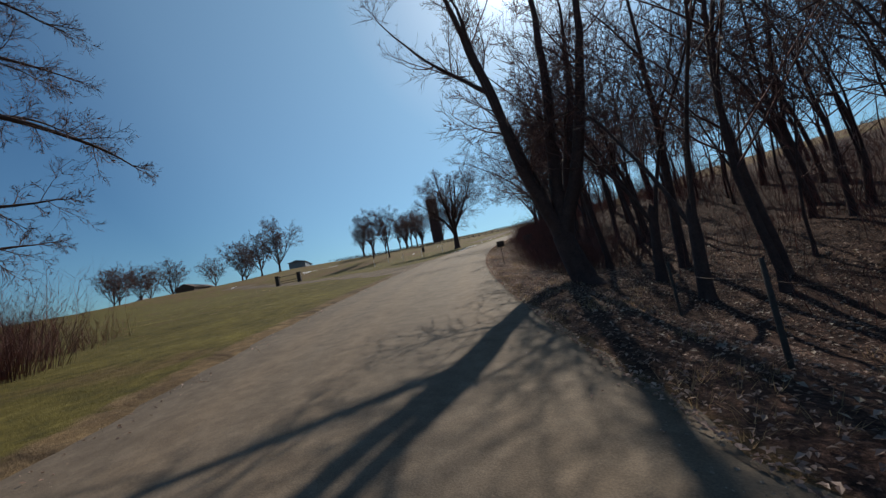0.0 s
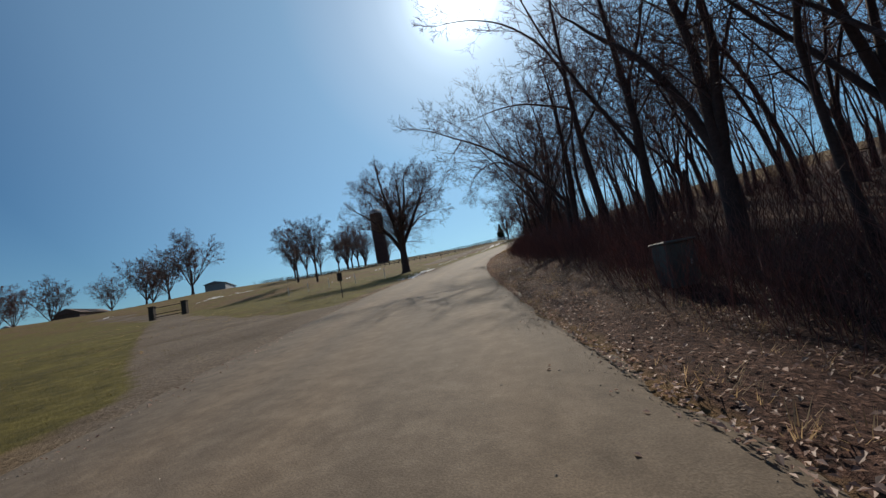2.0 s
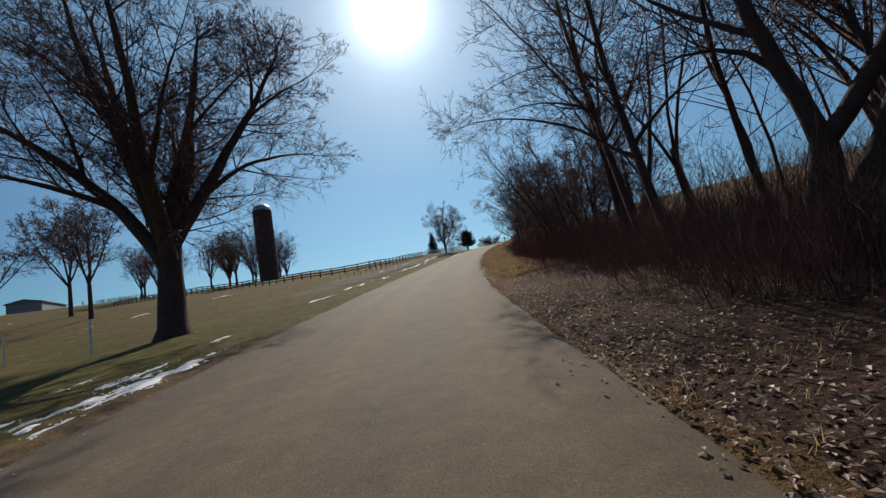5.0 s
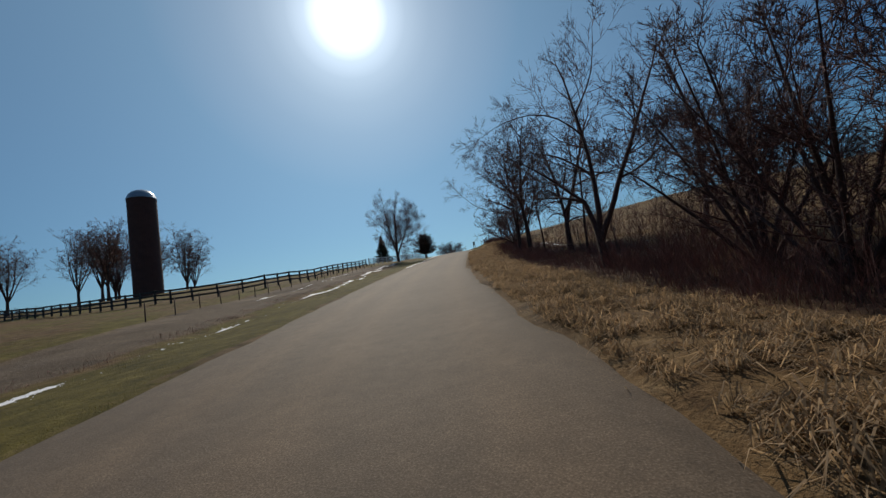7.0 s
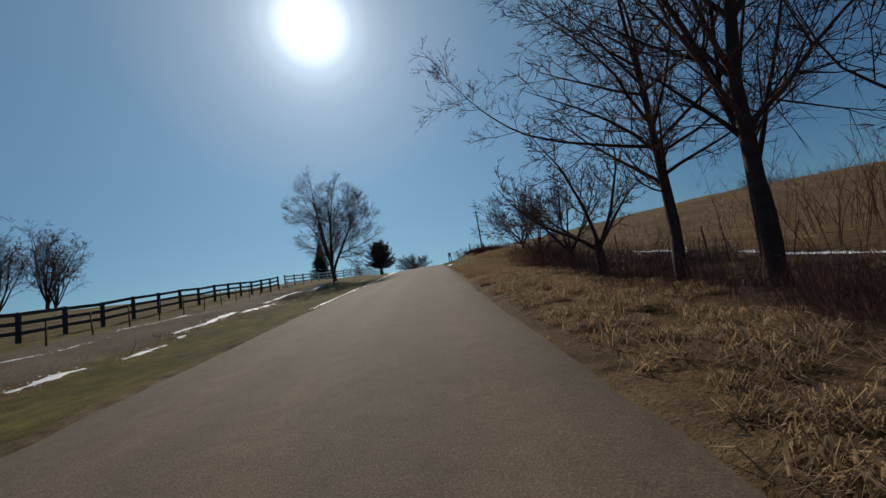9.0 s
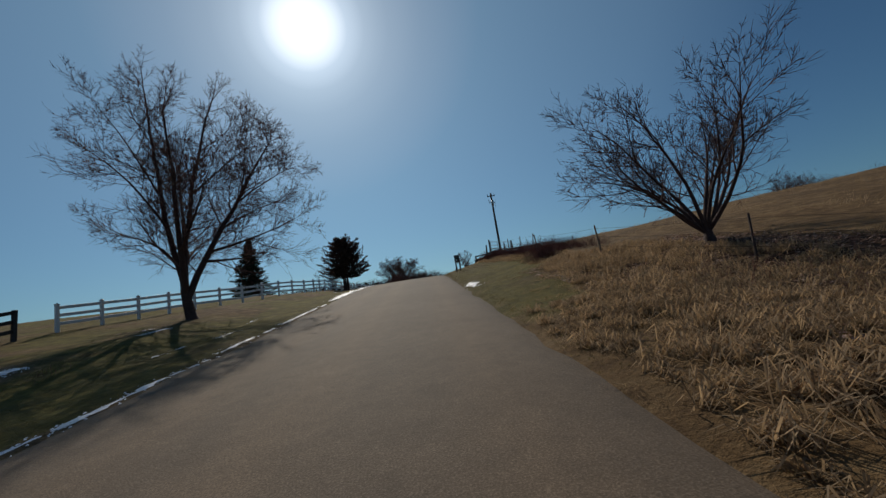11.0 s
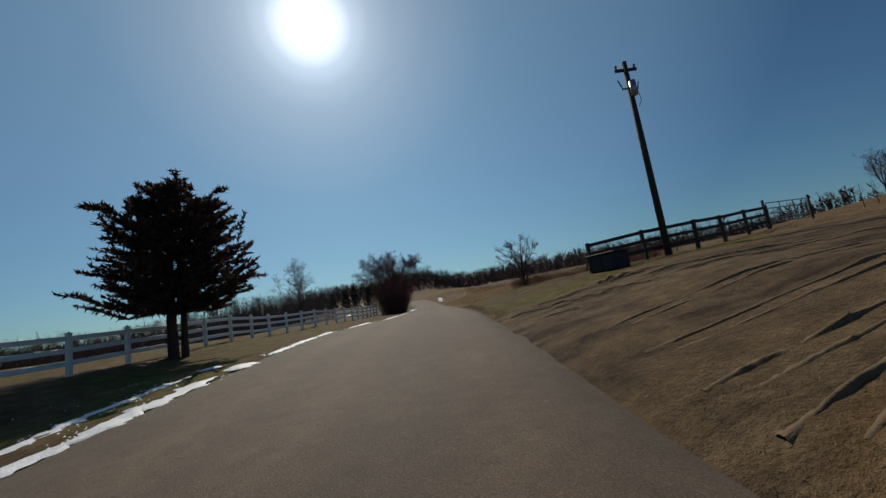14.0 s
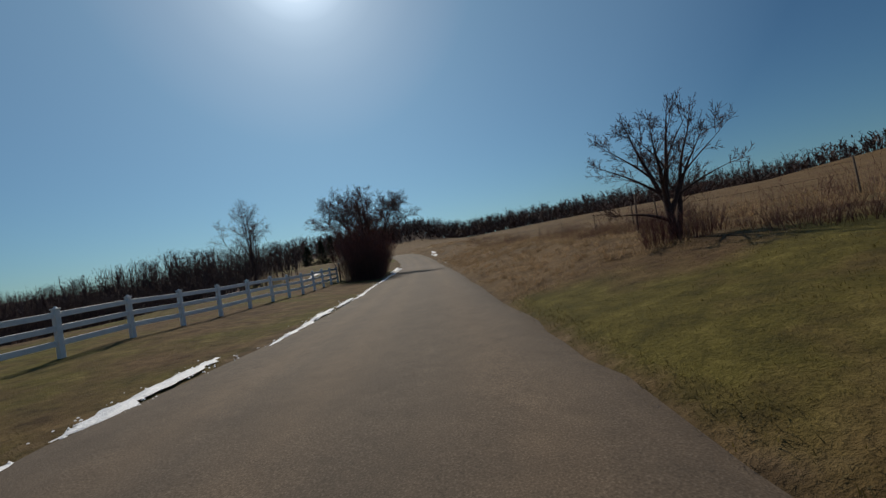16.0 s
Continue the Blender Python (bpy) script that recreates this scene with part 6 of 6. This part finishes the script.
for k, (s0, l0, s1, l1, rise) in enumerate(((160.3, 1.8, 159.2, 3.8, 0.06), (159.7, 2.4, 158.9, 4.2, 0.05), (159.4, 2.3, 158.4, 4.4, 0.05), (158.6, 2.0, 158.0, 3.6, 0.04), (160.9, 2.6, 160.3, 4.4, 0.07), (160.5, 4.2, 159.9, 5.0, 0.16),
                                            (159.2, 4.2, 158.6, 8.5, 0.05), (158.2, 4.6, 157.8, 9.5, 0.04), (156.0, 2.4, 156.6, 8.0, 0.04), (154.6, 2.2, 155.2, 8.5, 0.05), (153.4, 2.0, 154.0, 6.0, 0.05), (152.6, 1.9, 153.3, 5.0, 0.05))):
    mud_ridge(s0, l0, s1, l1, rise, 70 + k)
    mud_ridge(s0 - 0.22, l0 + 0.25, s1 - 0.28, l1 + 0.1, rise * 0.7, 90 + k)
# brace of the corner post
q = Vector(on(-21.05, 160.0))
brace = thing("fence_brace", on(-20.4, 162.4), "thin dark pole bracing the corner of the board fence", "fence brace")
g = Vector(on(-20.4, 162.4))
Build().tube([(0, 0, -0.05), q + Vector((0.03, 0.1, 1.0)) - g], [0.03, 0.028], 6).done("pole", M_DARKWOOD, brace, True)
tagged(CRUMBS.done("snow_crumbs", M_SNOW, None, True), "scattered crumbs of old snow beside the strips", "snow", kind="stuff")


# ---------------------------------------------------------------- grass and leaves
def tufts(name, label, seed, count, where, h0, h1, mat, blades=7, spread=0.12, droop=0.5, clump=0.0):
    rng = random.Random(seed)
    sl = []
    while len(sl) < count:
        p = where(rng)
        # tussocks gather, with gaps between them
        if not clump or noise.noise((p[0] * clump, p[1] * clump, seed)) > 0.08:
            sl.append(p)
    xy = [place(*p) for p in sl]
    zz = ground_z([p[0] for p in xy], [p[1] for p in xy])
    b = Build()
    for (x, y), z in zip(xy, zz):
        h = rng.uniform(h0, h1)
        for k in range(blades):
            a = rng.uniform(0, 6.28)
            r = spread * math.sqrt(rng.random())
            p = Vector((x + math.cos(a) * r, y + math.sin(a) * r, z - 0.03))
            out = Vector((math.cos(a), math.sin(a), 0)) * h * droop * rng.uniform(0.2, 1.3)
            e = p + out * 1.2 + Vector((0, 0, h * rng.uniform(0.55, 1.0)))
            w = Vector((-math.sin(a), math.cos(a), 0)) * (0.0035 + 0.006 * h) * rng.uniform(0.7, 1.4)
            b.tri(p - w, p + w, e)
    return tagged(b.done(name, mat), label, "grass", kind="stuff")


def tussocks(label, seed, count, where, size0, size1, blades=60):
    """Flattened tussocks of dead grass: each a heap of long blades that arch out from its heart and fall over."""
    rng = random.Random(seed)
    xy = [place(*where(rng)) for _ in range(count)]
    zz = ground_z([p[0] for p in xy], [p[1] for p in xy])
    b = Build()
    for (x, y), z in zip(xy, zz):
        size, comb = rng.uniform(size0, size1), rng.uniform(0, 6.28)
        for k in range(blades):
            a = rng.uniform(0, 6.28) if k % 2 else rng.gauss(comb, 0.9)
            out = Vector((math.cos(a), math.sin(a), 0))
            p = Vector((x + rng.gauss(0, size * 0.22), y + rng.gauss(0, size * 0.22), z - 0.02))
            ln, hgt = size * rng.uniform(0.35, 1.0), size * rng.uniform(0.15, 0.5)
            m, e = p + out * ln * 0.45 + Vector((0, 0, hgt)), p + out * ln + Vector((rng.gauss(0, 0.03), rng.gauss(0, 0.03), hgt * rng.uniform(0.1, 0.7)))
            w = Vector((-out.y, out.x, rng.gauss(0, 0.5))) * rng.uniform(0.0028, 0.0065)
            n = len(b.v)
            b.v += [tuple(p - w), tuple(p + w), tuple(m + w), tuple(m - w), tuple(e)]
            b.f += [(n, n + 1, n + 2, n + 3), (n + 3, n + 2, n + 4)]
    return tagged(b.done("grass", M_GRASS), label, "grass", kind="stuff")


tussocks("tufted dry tan grass on the verge", 401, 2100, lambda r: (lambda a: (a, 1.7 + (2.6 if a < 104 else 3.7) * r.random()))(r.uniform(66, 128)), 0.18, 0.42, 46)
tussocks("flattened dry grass and stalks below the shrubby tree", 416, 700, lambda r: (lambda a: (a, r.uniform(2.3 + 0.17 * max(a - 123, 0), 7.8)))(r.uniform(119, 134)), 0.25, 0.55, 44)
tussocks("dead grass along the foot of the brush", 417, 320, strip(130, 153, 4.3, 6.0), 0.18, 0.36, 36)
tussocks("bleached field grass beside the lane", 418, 700, strip(175, 215, 1.9, 9.0), 0.22, 0.45, 34)
tufts("grass", "thin dry grass between the tussocks", 412, 2600, strip(66, 128, 1.45, 6.2), 0.03, 0.08, M_GRASS, 9, 0.2, 1.2)
tufts("grass", "tall dry field grass along the wire fence", 402, 2200, strip(70, 128, 6.0, 12.0), 0.12, 0.34, M_GRASS, 9, 0.2, 0.6, 0.8)
tufts("grass", "dry grass on the hillside", 403, 4500, strip(64, 170, 11, 48), 0.1, 0.3, M_GRASS, 8, 0.3, 0.9, 0.3)
tufts("grass", "short mown winter grass by the lane", 404, 7000, strip(124, 152, 1.5, 5.6), 0.02, 0.06, M_OLIVE, 7, 0.2, 1.0)
tufts("grass", "short mown winter grass past the entrance", 405, 5500, strip(161, 175, 1.5, 6.6), 0.02, 0.06, M_OLIVE, 7, 0.2, 1.0)
tufts("grass", "dry tan field grass beside the lane", 406, 5200, strip(174, 240, 1.6, 12), 0.06, 0.22, M_GRASS, 14, 0.22, 1.2, 0.7)
tufts("grass", "tall dry weeds in the field", 407, 1600, strip(170, 240, 6.6, 16), 0.2, 0.6, M_GRASS, 9, 0.25, 0.5, 0.5)
tufts("grass", "short winter grass on the left verge", 408, 9000, strip(72, 196, -8.0, -4.5), 0.02, 0.06, M_GREEN, 7, 0.2, 1.0)
tufts("grass", "winter pasture grass", 409, 8500, strip(4, 74, -22, -5.4), 0.02, 0.07, M_GREEN, 7, 0.22, 1.0)
tufts("grass", "dry grass among the leaf litter", 410, 1500, strip(0, 66, 1.5, 5.0), 0.06, 0.18, M_GRASS, 10, 0.12, 1.0, 0.8)
tufts("grass", "dry tussocks under the shrubby tree", 413, 700, strip(120, 133.5, 2.4, 7.5), 0.04, 0.11, M_GRASS, 20, 0.16, 2.0, 1.3)
tufts("grass", "bleached dead grass at the brush edge", 411, 1600, strip(130, 153, 4.4, 6.4), 0.04, 0.13, M_GRASS, 18, 0.18, 1.5, 1.0)


tufts("grass", "long pale tussocks in the pasture", 415, 900, strip(10, 74, -60, -9), 0.05, 0.16, M_GRASS, 16, 0.2, 1.4, 0.35)
tufts("grass", "pale dead grass at the edges of the field entrance", 414, 700, lambda r: (r.choice((151.5, 161.2)) + r.gauss(0, 0.7), r.uniform(1.6, 9)), 0.02, 0.07, M_GRASS, 12, 0.16, 1.1)


def litter(name, label, seed, count, where, size=1.0, mat=None):
    rng = random.Random(seed)
    xy = [place(*where(rng)) for _ in range(count)]
    zz = ground_z([p[0] for p in xy], [p[1] for p in xy])
    b = Build()
    for (x, y), z in zip(xy, zz):
        a, sz = rng.uniform(0, 6.28), rng.uniform(0.014, 0.036) * size
        u = Vector((math.cos(a), math.sin(a), rng.gauss(0, 0.25))) * sz
        w = Vector((-math.sin(a), math.cos(a), rng.gauss(0, 0.25))) * sz * 0.6
        c = Vector((x, y, z + rng.uniform(0.008, 0.035)))
        n = len(b.v)
        b.v += [tuple(c - u), tuple(c + w + Vector((0, 0, 0.01))), tuple(c + u), tuple(c - w + Vector((0, 0, 0.01)))]
        b.f += [(n, n + 1, n + 2), (n, n + 2, n + 3)]
    return tagged(b.done(name, mat or M_LEAF), label, "leaf litter", kind="stuff")


litter("fallen_leaves", "pale brown fallen leaves on the bank", 501, 38000, lambda r: (r.uniform(-3, 68), 1.4 + 8 * r.random() ** 2.0), 0.95)
litter("fallen_leaves", "dry curled leaves under the shrubby tree", 502, 9000, lambda r: (121 + 13.5 * r.random(), 3.4 + 6 * r.random()), 1.5)
litter("fallen_leaves", "pale fallen leaves deeper under the roadside trees", 503, 14000, lambda r: (r.uniform(-2, 24), 3.0 + 11 * r.random()), 1.1)
litter("fallen_leaves", "scattered brown leaves along the edges of the gravel", 504, 1500, lambda r: (r.uniform(-2, 66), r.choice((1.55 - abs(r.gauss(0, 0.3)), -4.3 + abs(r.gauss(0, 0.3))))), 0.8)

# these two drifts paint the sun's glare on the litter as pale leaves
litter("fallen_leaves", "fallen leaves along the edge of the lane, coloured pale for sun glints", 505, 5200, lambda r: (r.uniform(30, 66), 1.6 + abs(r.gauss(0, 0.75))), 0.95, M_GLINT_LEAF)
litter("fallen_leaves", "fallen leaves under the roadside trees, coloured pale for sun glints", 506, 4200, lambda r: (r.uniform(-2, 22), 2.2 + 8 * r.random()), 1.3, M_GLINT_LEAF)


# loose stones on the unpaved lower part of the lane, thickest between the wheel tracks and at the edges
def loose_gravel(seed, count):
    rng = random.Random(seed)
    sl = []
    while len(sl) < count:
        a, l = rng.uniform(-3, 62), rng.uniform(-4.25, 1.45)
        track = math.exp(-((l + 2.9) / 0.4) ** 2) + math.exp(-((l + 1.5) / 0.4) ** 2) + math.exp(-((l - 0.5) / 0.45) ** 2)
        if rng.random() > 0.85 * min(track, 1) and (a < 40 or rng.random() > (a - 40) / 24):
            sl.append((a, l))
    xy = [place(*p) for p in sl]
    zz = ground_z([p[0] for p in xy], [p[1] for p in xy])
    b = Build()
    for (x, y), (a, l), z in zip(xy, sl, zz):
        r = 0.004 + abs(rng.gauss(0, 0.007))
        z += 0.035 - 0.011 * abs(l + 1.4)
        turn, n = rng.uniform(0, 6.28), len(b.v)
        for k in range(5):
            q = turn + k * 1.2566 + rng.uniform(-0.3, 0.3)
            b.v.append((x + math.cos(q) * r * rng.uniform(0.7, 1.4), y + math.sin(q) * r * rng.uniform(0.7, 1.4), z - 0.004))
        b.v.append((x + rng.gauss(0, r * 0.25), y + rng.gauss(0, r * 0.25), z + r * rng.uniform(0.2, 0.5)))
        b.f += [(n + k, n + (k + 1) % 5, n + 5) for k in range(5)]
    return tagged(b.done("loose_gravel", M_GRAVEL), "loose brown-grey stones on the unpaved lane", "gravel", kind="stuff")


loose_gravel(600, 22000)
